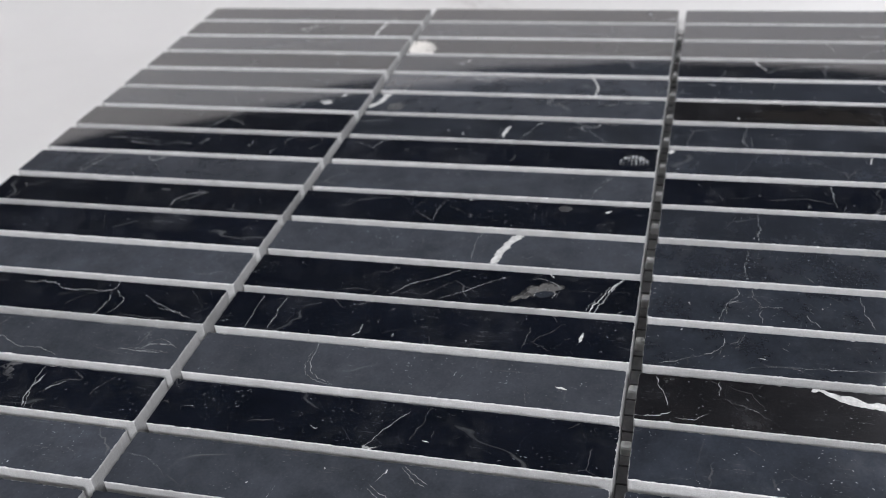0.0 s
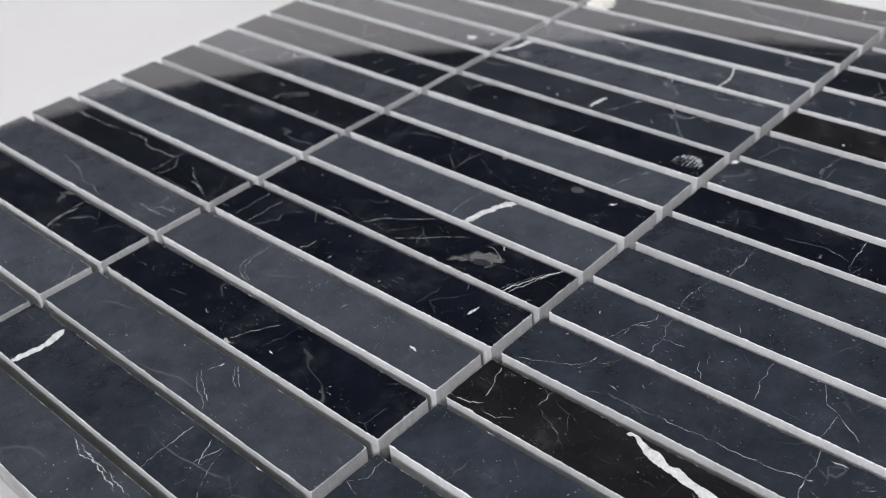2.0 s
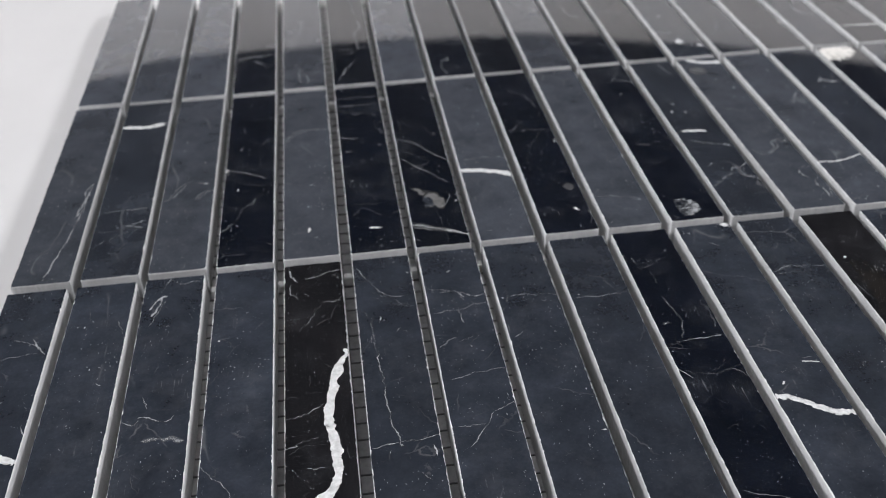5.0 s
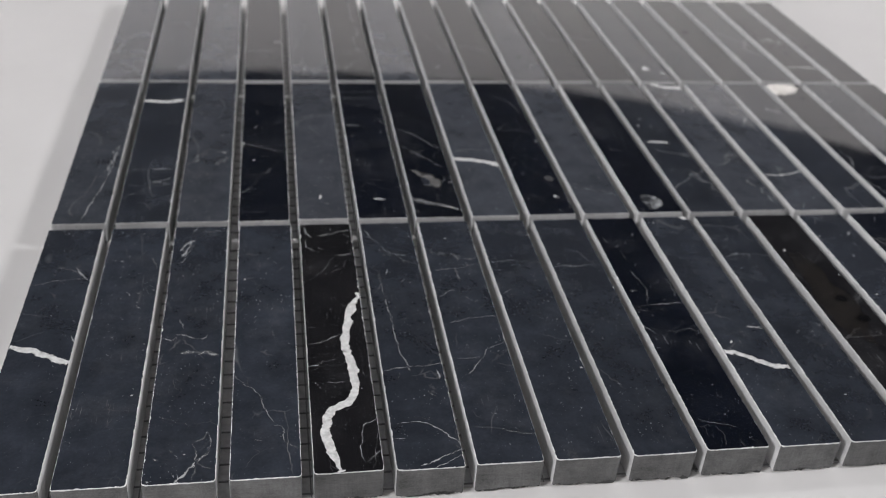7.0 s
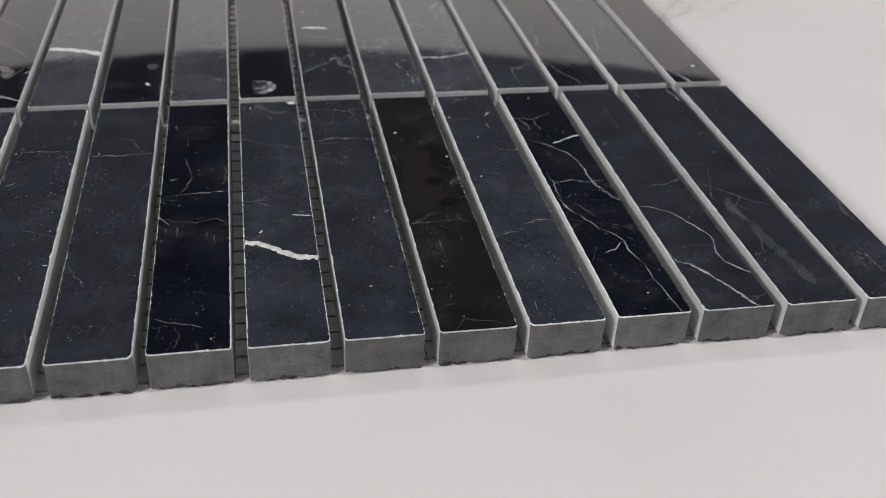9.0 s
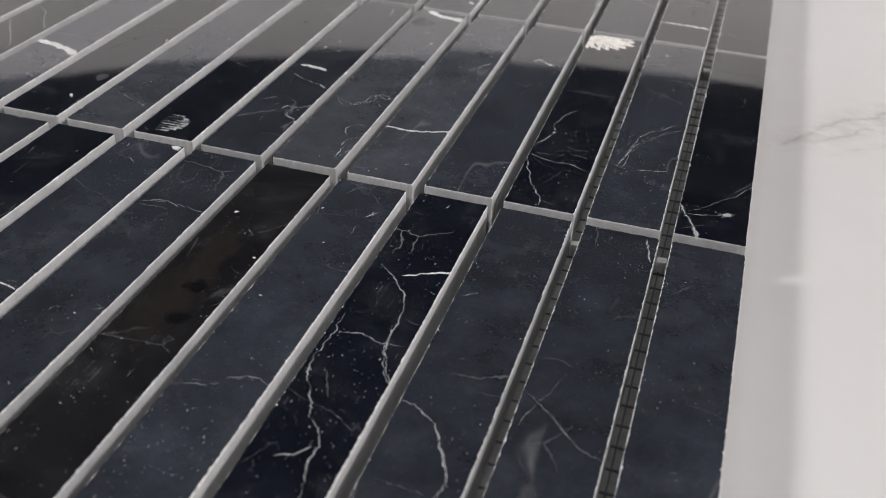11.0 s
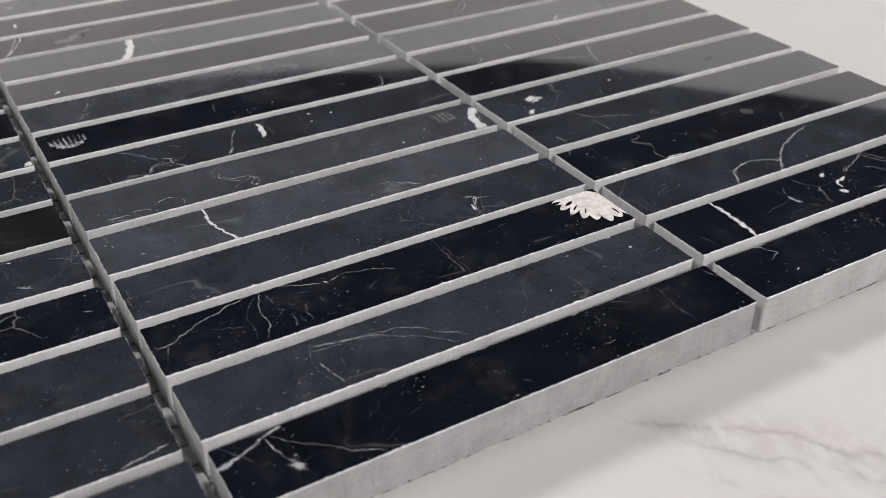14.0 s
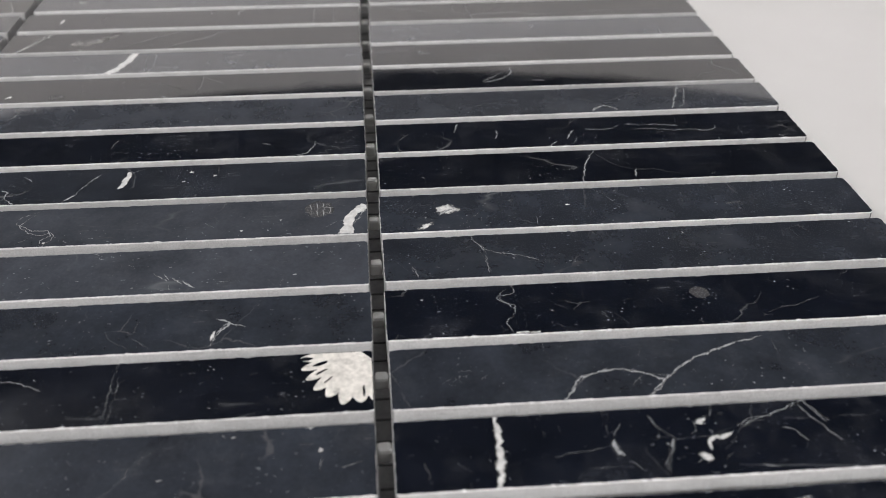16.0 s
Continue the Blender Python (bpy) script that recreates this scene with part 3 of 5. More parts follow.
def shell(row, col, x, y, near, far, mat, label):
    """A shell cut across: a fan whose solid body breaks at the rim into long uneven teeth, with dark slits between the first of them."""
    rnd = random.Random(5)
    teeth, each = 12, 15
    verts, heart, faces = [(*fits(x / 1000, y / 1000), LIFT * 2)], [1.0], []
    tips = [rnd.uniform(-0.9, 0.5) for _ in range(teeth)]
    cuts = [rnd.uniform(0.14, 0.29) for _ in range(teeth + 1)]
    n = teeth * each
    for ring_ in (0, 1, 2):
        for k in range(n + 1):
            f = k / each
            i = min(int(f), teeth - 1)
            u = f - i
            g = k / n
            a = radians(-92 + 158 * g ** 0.9)                 # from back along the strip, round to its far edge
            reach = near + (far - near) * math.sin(math.pi * min(1.0, 0.62 * g)) ** 2
            notch = abs(2 * u - 1) ** 1.7                     # 1 between two teeth, 0 at a tip
            reach *= 1 - 0.30 * max(0.0, g - 0.78) / 0.22
            rim = (reach + tips[i] * (1 - notch)) * (1 - cuts[i if u < 0.5 else i + 1] * notch * (1.15 - 0.7 * g))
            r = (0.50 * reach, 0.5 * (0.50 * reach + rim), rim)[ring_]
            verts.append((*fits((x + r * math.cos(a)) / 1000, (y + r * math.sin(a)) / 1000), LIFT * 2))
            heart.append((1.0, 0.95, 0.55)[ring_])
    faces = [(0, 1 + k, 2 + k) for k in range(n)]
    for ring_ in (0, 1):
        o = 1 + ring_ * (n + 1)
        faces += [(o + k, o + n + 1 + k, o + n + 2 + k, o + k + 1) for k in range(n)]
    with_heart(mesh_object("fossil", verts, faces, [mat], TILES[row, col], label), heart)
    for a, r, long_, slim in ((-82, 0.90, 1.25, 0.42), (-68, 0.72, 1.35, 0.36), (-54, 0.80, 1.1, 0.22), (-38, 0.86, 1.0, 0.16), (2, 0.98, 1.3, 0.20)):
        c1, s1 = math.cos(radians(a)), math.sin(radians(a))
        ob = patch(row, col, x + r * near * c1, y + r * near * s1, long_, slim, a, POLISHED["k"], name="stain", rough=0.3)
        ob.location.z = 2 * LIFT


# fossils
shell(1, 15, -7.0, 47.2, 9.8, 14.2, SHELL, "large cream shell fossil with a toothed rim")
comb(1, 10, -2.4, -42.6, 4.9, 8.4, 8, "small pale fossil of slanting parallel bars")
patch(1, 6, 0.6, -26.2, 4.6, 2.9, -72, PALE, label="pale grey fossil blotch", rough=0.45)
patch(1, 6, -3.2, -21.6, 3.6, 1.2, -58, PALE, label="pale grey fossil blotch", rough=0.7)
patch(1, 6, -1.5, -26.8, 2.3, 1.2, -75, POLISHED["d"], name="stain", rough=0.25).location.z = LIFT
vein(1, 6, 0.45, 2, (-3.0, -24.6), (0.2, -24.8), (0.9, -27.2), (-0.4, -29.5), (-2.9, -29.0))
vein(1, 6, 0.40, 2, (3.9, -22.6), (4.6, -25.8), (3.2, -29.2), (0.1, -30.2), (-2.4, -29.7))
vein(1, 6, 0.40, 1, (6.4, -24.4), (6.9, -26.4), (5.7, -28.4))
vein(1, 6, 0.55, 1, (-7.1, -38.2), (-2.0, -40.0), (3.2, -42.6), (7.1, -45.0))
vein(1, 6, 0.30, 2, (-7.1, -37.2), (-1.5, -39.4), (3.8, -42.3))
vein(1, 6, 0.25, 3, (0.4, -30.3), (1.2, -40.9), (2.0, -47.3))
vein(1, 7, 0.28, 3, (-6.1, -19.3), (0.7, -23.4))
patch(1, 8, 4.3, -26.7, 1.5, 1.9, 0, HAZE, rough=0.1)
patch(2, 14, -2.1, 6.0, 1.7, 1.7, 0, HAZE, rough=0.1)
patch(1, 12, -4.0, 40.5, 1.7, 2.4, 0, LINE[3], label="pale grey fossil blotch")
patch(2, 12, -0.8, -35.4, 2.6, 1.8, -60, LINE[1], label="bright white fossil blotch", rough=0.4)
patch(2, 12, 5.0, -40.0, 1.6, 0.7, 125, LINE[1], rough=0.9)
patch(2, 16, 3.4, -5.0, 1.1, 0.8, 40, LINE[1], rough=0.5)
patch(0, 10, 5.9, 48.0, 1.6, 0.9, -20, LINE[1], name="chip", label="white chipped corner", rough=0.5)

patch(0, 12, -0.6, 6.0, 5.6, 17.0, 0, BROWN_CLOUD, name="stain", label="brown cloud in black stone", rough=0.5).location.z = -0.5 * LIFT
patch(0, 12, 1.3, 4.3, 2.6, 2.2, 0, DARK_SPOT, name="stain", rough=0.3)
patch(0, 12, 2.3, -4.2, 2.4, 2.0, 0, DARK_SPOT, name="stain", rough=0.3)

# veins, strip by strip
vein(0, 0, 2.20, 1, (-7.1, -2.6), (-1.5, -4.8), (7.1, -9.4))
vein(0, 0, 0.40, 2, (-7.1, 22.1), (-1.3, 23.8), (6.3, 25.1))
vein(0, 0, 0.70, 2, (2.9, 29.8), (6.6, 23.8))
vein(0, 0, 0.80, 2, (6.0, 1.6), (7.1, -1.7))
vein(0, 0, 0.50, 2, (-1.6, 30.3), (3.5, 27.7), (6.2, 24.3))
vein(0, 0, 1.00, 2, (-0.3, 8.9), (0.8, 9.2))
vein(0, 1, 0.60, 2, (4.7, 33.6), (6.3, 28.7))
vein(0, 1, 0.30, 3, (4.0, 26.0), (6.5, 25.0))
vein(0, 1, 0.35, 3, (0.2, 45.1), (2.7, 46.4), (5.1, 44.7))
vein(0, 1, 0.80, 2, (-2.4, 29.5), (-1.8, 29.7))
vein(0, 1, 0.50, 2, (2.7, 12.1), (4.1, 11.0))
vein(0, 1, 0.70, 1, (5.1, -21.6), (5.6, -21.8))
vein(0, 1, 0.50, 3, (-5.1, -20.1), (-4.7, -21.7))
vein(0, 2, 1.20, 3, (1.9, -48.9), (3.8, -43.9), (5.8, -38.7))
vein(0, 2, 1.50, 2, (-5.2, 36.5), (-3.0, 40.7), (-1.3, 41.4))
vein(0, 2, 1.20, 2, (-1.9, 41.4), (-2.5, 40.0), (-3.6, 37.0), (-4.6, 33.6))
vein(0, 2, 0.60, 2, (-4.7, 29.8), (-3.2, 34.5), (-1.3, 39.9))
vein(0, 2, 0.45, 2, (-2.8, 43.2), (-1.2, 48.4), (1.5, 46.4), (6.6, 46.6))
vein(0, 2, 0.80, 2, (-7.1, -1.0), (-4.6, -2.7), (-3.1, -0.5), (0.4, -1.9), (2.4, -2.6), (3.7, -0.8))
vein(0, 2, 0.50, 2, (-3.3, 5.8), (-2.2, 1.8))
vein(0, 2, 2.20, 3, (-2.2, -7.6), (2.0, -7.6), (6.4, -8.6))
vein(0, 2, 0.50, 2, (-2.5, 30.2), (0.3, 29.4))
vein(0, 2, 1.60, 2, (-0.7, -48.9), (1.3, -46.1), (2.9, -43.4))
vein(0, 2, 1.00, 3, (2.9, -43.4), (3.1, -40.0), (2.4, -37.8), (4.1, -36.6), (5.2, -34.5))
vein(0, 2, 0.70, 3, (3.1, -43.1), (5.0, -41.6), (5.9, -38.6), (5.2, -34.5))
vein(0, 2, 0.40, 3, (3.3, -43.8), (5.0, -45.4), (6.7, -45.6))
vein(0, 2, 0.30, 3, (-5.3, -29.3), (-1.7, -31.1), (2.3, -32.9))
vein(0, 2, 1.20, 2, (0.1, -40.9), (1.2, -41.1))
vein(0, 2, 1.00, 2, (3.1, -19.2), (4.0, -19.5))
vein(0, 2, 0.80, 2, (5.0, -18.8), (5.7, -18.9))
vein(0, 2, 1.40, 3, (-5.6, -41.8), (-4.3, -42.6))
vein(0, 2, 1.20, 3, (-2.3, -39.9), (-1.6, -40.3))
vein(0, 2, 1.20, 3, (-6.5, -48.2), (-5.4, -48.5))
vein(0, 2, 0.90, 3, (-3.0, -47.8), (-1.6, -47.0))
vein(0, 2, 0.80, 3, (-2.6, -37.7), (-1.9, -37.8))
vein(0, 2, 0.50, 3, (-0.7, -27.7), (0.5, -28.1))
vein(0, 3, 0.80, 1, (-5.7, 22.1), (-5.0, 22.0))
vein(0, 3, 0.40, 3, (-6.9, 3.8), (-4.3, 3.3))
vein(0, 3, 0.50, 3, (0.2, 3.5), (2.1, 3.5))
vein(0, 3, 0.30, 3, (-6.9, 36.4), (-1.6, 36.5), (6.0, 35.4))
vein(0, 3, 0.45, 2, (-7.1, -16.5), (-4.4, -19.8), (-1.2, -24.0), (0.0, -28.6), (1.7, -32.7))
vein(0, 3, 0.40, 2, (1.8, -33.8), (3.4, -34.4), (3.9, -37.5), (5.8, -40.3), (7.1, -41.1))
vein(0, 3, 0.90, 2, (-2.5, -45.9), (-1.9, -46.2))
vein(0, 3, 0.50, 3, (-2.9, -37.6), (-0.7, -38.3))
vein(0, 3, 0.40, 3, (2.9, -36.3), (4.6, -39.4), (7.1, -40.9))
vein(0, 4, 2.50, 1, (7.1, 14.3), (5.3, 9.8), (3.1, 1.2), (2.1, -7.4), (3.2, -17.4), (2.3, -25.8), (-2.4, -30.3), (-4.1, -34.5), (-3.3, -42.0), (-1.6, -48.9))
vein(0, 4, 0.30, 3, (-6.5, -16.4), (-2.8, -14.4), (2.5, -15.1))
vein(0, 4, 0.25, 3, (5.1, -48.3), (6.3, -42.1), (7.1, -37.2))
vein(0, 4, 1.10, 2, (-5.9, 48.9), (-5.5, 44.5), (-3.8, 41.7))
vein(0, 4, 0.50, 2, (-5.4, 41.2), (-5.9, 37.3), (-3.5, 34.5))
vein(0, 4, 0.45, 2, (-7.0, -6.2), (-2.7, -5.1), (1.1, -2.6))
vein(0, 4, 0.40, 3, (-6.9, -14.8), (-3.5, -13.0), (-0.3, -12.5))
vein(0, 4, 0.35, 2, (-2.9, -20.5), (1.3, -20.8))
vein(0, 4, 0.50, 2, (3.7, -46.8), (2.9, -43.8), (3.3, -39.5), (4.6, -35.1), (7.1, -33.4))
vein(0, 4, 1.00, 3, (3.7, -46.8), (7.0, -43.3))
vein(0, 4, 0.40, 3, (5.3, -15.8), (5.6, -19.0))
vein(0, 4, 0.50, 2, (-6.9, -14.7), (-4.6, -14.1))
vein(0, 4, 0.50, 2, (-2.1, 42.6), (1.6, 43.7), (6.7, 45.6))
vein(0, 4, 0.70, 2, (2.1, 32.5), (4.4, 32.8), (7.1, 32.4))
vein(0, 4, 0.50, 3, (1.7, 32.2), (-1.0, 26.6), (-3.9, 22.1))
vein(0, 5, 0.50, 2, (0.7, -48.9), (3.6, -47.3), (7.1, -45.5))
vein(0, 5, 0.35, 3, (-2.5, 32.2), (1.4, 29.3), (6.7, 27.5))
vein(0, 5, 0.55, 2, (-4.5, 18.3), (-3.7, 11.9), (-2.9, 3.6), (-2.6, -6.6), (-1.4, -14.0), (-0.7, -17.3))
vein(0, 5, 0.40, 3, (-3.5, 25.4), (-4.4, 18.3))
vein(0, 5, 0.60, 2, (-6.7, -17.0), (-1.5, -16.1), (3.3, -16.1), (7.1, -15.1))
vein(0, 5, 0.50, 3, (0.5, 0.1), (1.6, 0.2))
vein(0, 5, 1.00, 2, (-4.8, -34.9), (-1.5, -34.6), (1.4, -36.2), (4.0, -38.1), (7.1, -42.1))
vein(0, 5, 0.40, 3, (-6.5, -33.5), (-3.0, -33.0), (2.3, -34.3))
vein(0, 5, 0.90, 2, (-2.2, -48.1), (1.1, -47.1), (4.4, -45.0), (7.1, -44.1))
vein(0, 5, 0.50, 3, (5.6, -42.2), (7.1, -44.0))
vein(0, 5, 0.50, 2, (-6.6, -39.6), (-4.4, -39.9))
vein(0, 5, 1.00, 2, (5.7, -17.6), (5.9, -20.8))
vein(0, 5, 0.70, 3, (2.4, -24.7), (4.3, -26.9))
vein(0, 5, 0.80, 3, (-4.7, -43.7), (-4.2, -45.1))
vein(0, 5, 1.40, 2, (-1.0, -16.3), (-0.4, -17.4))
vein(0, 5, 0.60, 3, (-3.1, -17.8), (-3.6, -20.4))
vein(0, 5, 0.45, 2, (-6.6, 46.1), (-3.9, 39.9), (-0.3, 33.6), (4.3, 32.0))
vein(0, 5, 0.40, 3, (-3.3, 34.9), (0.3, 32.0), (5.7, 28.2))
vein(0, 5, 0.40, 3, (-6.8, 29.3), (-4.7, 24.1), (-3.8, 14.2))
vein(0, 5, 0.50, 1, (6.0, 41.5), (6.4, 41.3))
vein(0, 5, 0.50, 2, (-1.8, 25.3), (-2.3, 23.0))
vein(0, 5, 0.60, 2, (2.9, 46.2), (3.6, 46.4))
vein(0, 5, 1.00, 2, (-2.5, 32.3), (-1.6, 31.9))
vein(0, 5, 0.40, 2, (-0.4, 39.3), (-0.7, 38.3))
vein(0, 5, 0.70, 3, (2.8, 19.0), (4.6, 18.7))
vein(0, 5, 0.60, 3, (1.4, 18.8), (2.9, 20.7))
vein(0, 6, 0.25, 3, (-2.6, 12.5), (4.8, 14.9))
vein(0, 6, 0.45, 2, (-6.6, 32.3), (-0.1, 30.8), (1.7, 28.9))
vein(0, 6, 0.40, 2, (-5.6, 0.4), (-1.0, 1.5), (2.7, 2.2), (6.9, 2.3))
vein(0, 6, 0.55, 2, (-4.0, -19.9), (-0.4, -15.2), (2.2, -10.7))
vein(0, 6, 0.40, 2, (2.2, -10.7), (7.1, -8.3))
vein(0, 6, 0.45, 2, (-6.7, -13.7), (-0.1, -14.1))
vein(0, 6, 0.30, 3, (-6.7, -17.7), (-3.2, -18.0))
vein(0, 6, 0.50, 3, (-6.2, -37.1), (-0.1, -39.0), (7.1, -40.9))
vein(0, 6, 0.50, 2, (-6.9, 33.7), (-2.8, 32.2), (1.3, 30.8), (4.0, 28.8), (6.6, 29.3))
vein(0, 6, 0.40, 2, (1.1, 30.9), (1.6, 27.9))
vein(0, 6, 0.40, 2, (-6.3, 23.7), (-3.1, 24.3), (-0.3, 23.6), (3.9, 25.9), (7.1, 25.7))
vein(0, 6, 0.40, 2, (-0.3, 25.0), (0.3, 19.0))
vein(0, 6, 0.45, 2, (-6.3, 11.4), (-3.8, 13.6), (-1.5, 14.2))
vein(0, 6, 0.60, 1, (-1.0, 39.7), (-0.1, 40.1))
vein(0, 6, 0.80, 2, (2.4, 9.0), (3.5, 8.9))
vein(0, 6, 0.80, 2, (0.2, 11.4), (1.4, 10.3))
vein(0, 6, 1.40, 3, (0.0, 6.2), (1.1, 5.6))
vein(0, 7, 0.80, 1, (6.0, -19.3), (7.1, -19.3))
vein(0, 7, 0.30, 3, (1.5, -28.3), (4.2, -31.0))
vein(0, 7, 0.30, 3, (-7.1, 10.1), (-0.7, 13.0))
vein(0, 7, 0.80, 2, (3.5, 8.3), (4.3, 8.3))
vein(0, 7, 0.35, 3, (-4.9, 30.2), (-5.2, 24.6))
vein(0, 7, 0.50, 2, (-6.1, 12.1), (-3.7, 14.0))
vein(0, 7, 0.40, 2, (-4.7, 27.2), (-0.4, 27.5), (3.7, 27.1), (7.1, 26.1))
vein(0, 8, 0.40, 2, (-6.7, 24.0), (-0.8, 24.3), (7.1, 24.3))
vein(0, 8, 0.60, 1, (-5.3, 25.6), (-4.9, 25.2))
vein(0, 9, 0.30, 3, (-6.3, -4.8), (0.2, -7.0), (7.1, -4.9))
vein(0, 9, 0.40, 2, (-5.9, -39.1), (2.3, -42.5))
vein(0, 9, 0.25, 3, (-1.6, -7.1), (3.3, -4.4))
vein(0, 9, 0.50, 2, (-7.1, -4.1), (-4.8, -7.6))
vein(0, 9, 0.30, 3, (-0.1, -8.0), (4.6, -5.9), (7.1, -9.8))
vein(0, 9, 0.50, 2, (-5.0, 4.4), (0.8, 4.9), (6.4, 5.1))
vein(0, 9, 1.80, 2, (-6.6, 11.3), (-2.9, 11.2))
vein(0, 9, 0.60, 3, (-2.6, 21.3), (-1.7, 16.9), (-1.0, 11.3), (-3.0, 5.3))
vein(0, 9, 0.40, 3, (-2.1, 31.5), (-2.1, 26.2))
vein(0, 9, 0.60, 2, (2.4, 6.9), (3.0, 6.5))
vein(0, 9, 0.50, 3, (-5.1, 38.5), (-4.6, 34.9))
vein(0, 10, 2.10, 1, (-7.1, -15.7), (-3.2, -17.0), (-0.0, -19.8), (3.3, -21.9), (7.1, -22.7))
vein(0, 10, 0.30, 3, (-7.1, -31.5), (-5.6, -33.3), (-6.1, -36.7))
vein(0, 10, 0.30, 3, (-4.5, -9.3), (-1.8, -8.6), (2.0, -8.1))
vein(0, 10, 0.90, 1, (3.0, -6.1), (6.7, -7.0))
vein(0, 10, 0.50, 2, (3.4, -5.2), (5.6, -5.0))
vein(0, 10, 0.50, 2, (-0.5, -24.6), (-0.2, -24.1))
vein(0, 10, 0.90, 1, (-4.1, -12.4), (-3.3, -11.6))
vein(0, 10, 0.50, 2, (-1.2, 40.8), (1.1, 39.1))
vein(0, 10, 0.35, 3, (-6.9, 7.6), (-1.5, 9.0), (6.5, 11.8))
vein(0, 10, 0.60, 2, (-3.5, 17.7), (-3.1, 17.2))
vein(0, 11, 0.35, 2, (-6.7, 26.2), (-1.2, 27.4), (7.1, 26.7))
vein(0, 11, 0.50, 2, (-2.0, -10.2), (-1.1, -8.5))
vein(0, 11, 0.60, 1, (2.7, -9.0), (3.3, -9.2))
vein(0, 11, 0.60, 2, (5.4, -7.0), (6.6, -6.1))
vein(0, 11, 0.60, 2, (3.4, -27.0), (4.5, -27.4))
vein(0, 11, 0.50, 3, (-2.2, 16.1), (-1.8, 14.4))
vein(0, 11, 0.90, 3, (-3.8, -44.1), (-3.2, -44.5))
vein(0, 11, 0.50, 2, (1.6, -38.6), (2.0, -38.9))
vein(0, 11, 0.50, 2, (4.2, -44.7), (4.4, -44.4))
vein(0, 11, 0.60, 1, (-0.9, -33.4), (-0.5, -33.4))
vein(0, 11, 0.40, 3, (-5.1, 35.7), (-6.0, 37.7), (-5.2, 41.6))
vein(0, 11, 0.40, 3, (0.3, 42.1), (-0.3, 45.2), (-1.4, 48.0))
vein(0, 11, 0.35, 3, (-0.6, 48.7), (0.8, 43.5))
vein(0, 11, 0.40, 3, (-6.0, 43.0), (-4.9, 37.5), (-2.1, 35.5), (-1.0, 38.1))
vein(0, 11, 0.50, 2, (-6.6, 26.3), (-2.2, 27.9), (1.6, 26.6))
vein(0, 11, 0.40, 3, (-6.4, 25.1), (0.7, 25.4))
vein(0, 12, 0.30, 3, (2.9, 23.5), (7.1, 28.5))
vein(0, 12, 0.80, 2, (0.7, 24.4), (2.8, 22.5))
vein(0, 12, 0.80, 1, (5.7, 15.9), (6.6, 16.1))
vein(0, 12, 0.40, 2, (1.9, -16.4), (3.1, -14.7))
vein(0, 12, 0.40, 3, (2.8, -17.4), (2.9, -20.0))
vein(0, 12, 0.40, 2, (-6.5, -15.7), (-5.4, -16.9))
vein(0, 12, 0.50, 2, (-3.6, -28.4), (-2.6, -28.5))
vein(0, 12, 0.50, 3, (-2.9, -11.5), (-1.7, -11.6))
vein(0, 12, 1.30, 3, (-5.0, -41.2), (-2.9, -41.1))
vein(0, 12, 1.00, 2, (-2.4, -44.7), (-1.7, -44.8))
vein(0, 12, 0.70, 3, (-2.6, -38.4), (-1.3, -38.9))
vein(0, 12, 0.70, 3, (1.8, -43.3), (2.7, -42.3))
vein(0, 12, 1.20, 1, (-4.5, 28.5), (-3.8, 29.6))
vein(0, 12, 1.20, 2, (0.8, 22.2), (1.0, 23.6))
vein(0, 13, 0.25, 3, (-7.1, -19.0), (-2.0, -16.0), (5.0, -13.8))
vein(0, 13, 0.30, 3, (-1.3, 31.7), (3.5, 33.1))
vein(0, 13, 0.40, 2, (-6.7, -18.9), (-3.7, -18.0), (0.0, -16.5))
vein(0, 13, 0.30, 3, (-6.8, -20.8), (-1.2, -21.1))
vein(0, 13, 0.60, 1, (-5.0, 6.2), (-4.2, 6.2))
vein(0, 13, 0.50, 2, (-1.2, 7.1), (-0.4, 7.0))
vein(0, 13, 0.40, 2, (-4.8, -41.9), (-4.9, -44.7))
vein(0, 13, 0.45, 2, (0.2, -15.1), (3.8, -13.4), (7.1, -14.5))
vein(0, 13, 0.35, 3, (-1.3, -28.5), (1.9, -28.3))
vein(0, 13, 0.50, 3, (-1.2, -35.1), (3.7, -35.4))
vein(0, 13, 0.80, 1, (-6.2, 36.4), (-5.8, 37.1))
vein(0, 13, 0.40, 2, (2.7, 29.6), (2.8, 32.7))
vein(0, 13, 0.35, 3, (-2.4, 29.2), (3.3, 28.6), (4.8, 29.7))
vein(0, 13, 1.30, 2, (3.1, 36.2), (4.9, 38.9))
vein(0, 13, 0.70, 2, (3.8, 38.0), (4.1, 38.9))
vein(0, 13, 0.50, 1, (-1.2, 25.2), (-0.8, 25.4))
vein(0, 14, 0.75, 2, (-5.5, 21.9), (-1.8, 18.6), (2.5, 12.2), (3.5, 3.7), (4.4, -2.3), (7.1, -8.2))
vein(0, 14, 0.70, 1, (-0.6, 19.9), (2.9, 21.9), (7.1, 23.4))
vein(0, 14, 0.62, 2, (-6.1, 6.1), (-6.0, -0.2), (-6.4, -7.7), (-3.8, -13.5), (-1.2, -18.6), (1.5, -22.3), (2.4, -27.0), (3.5, -33.1), (3.8, -37.7), (4.6, -42.2), (5.1, -48.9))
vein(0, 14, 0.60, 2, (2.7, 5.6), (3.4, 0.8), (4.3, -2.8), (5.7, -5.9), (6.9, -7.9))
vein(0, 14, 0.50, 2, (-5.6, 0.8), (-1.7, 1.8), (2.3, 0.6), (6.1, 1.0))
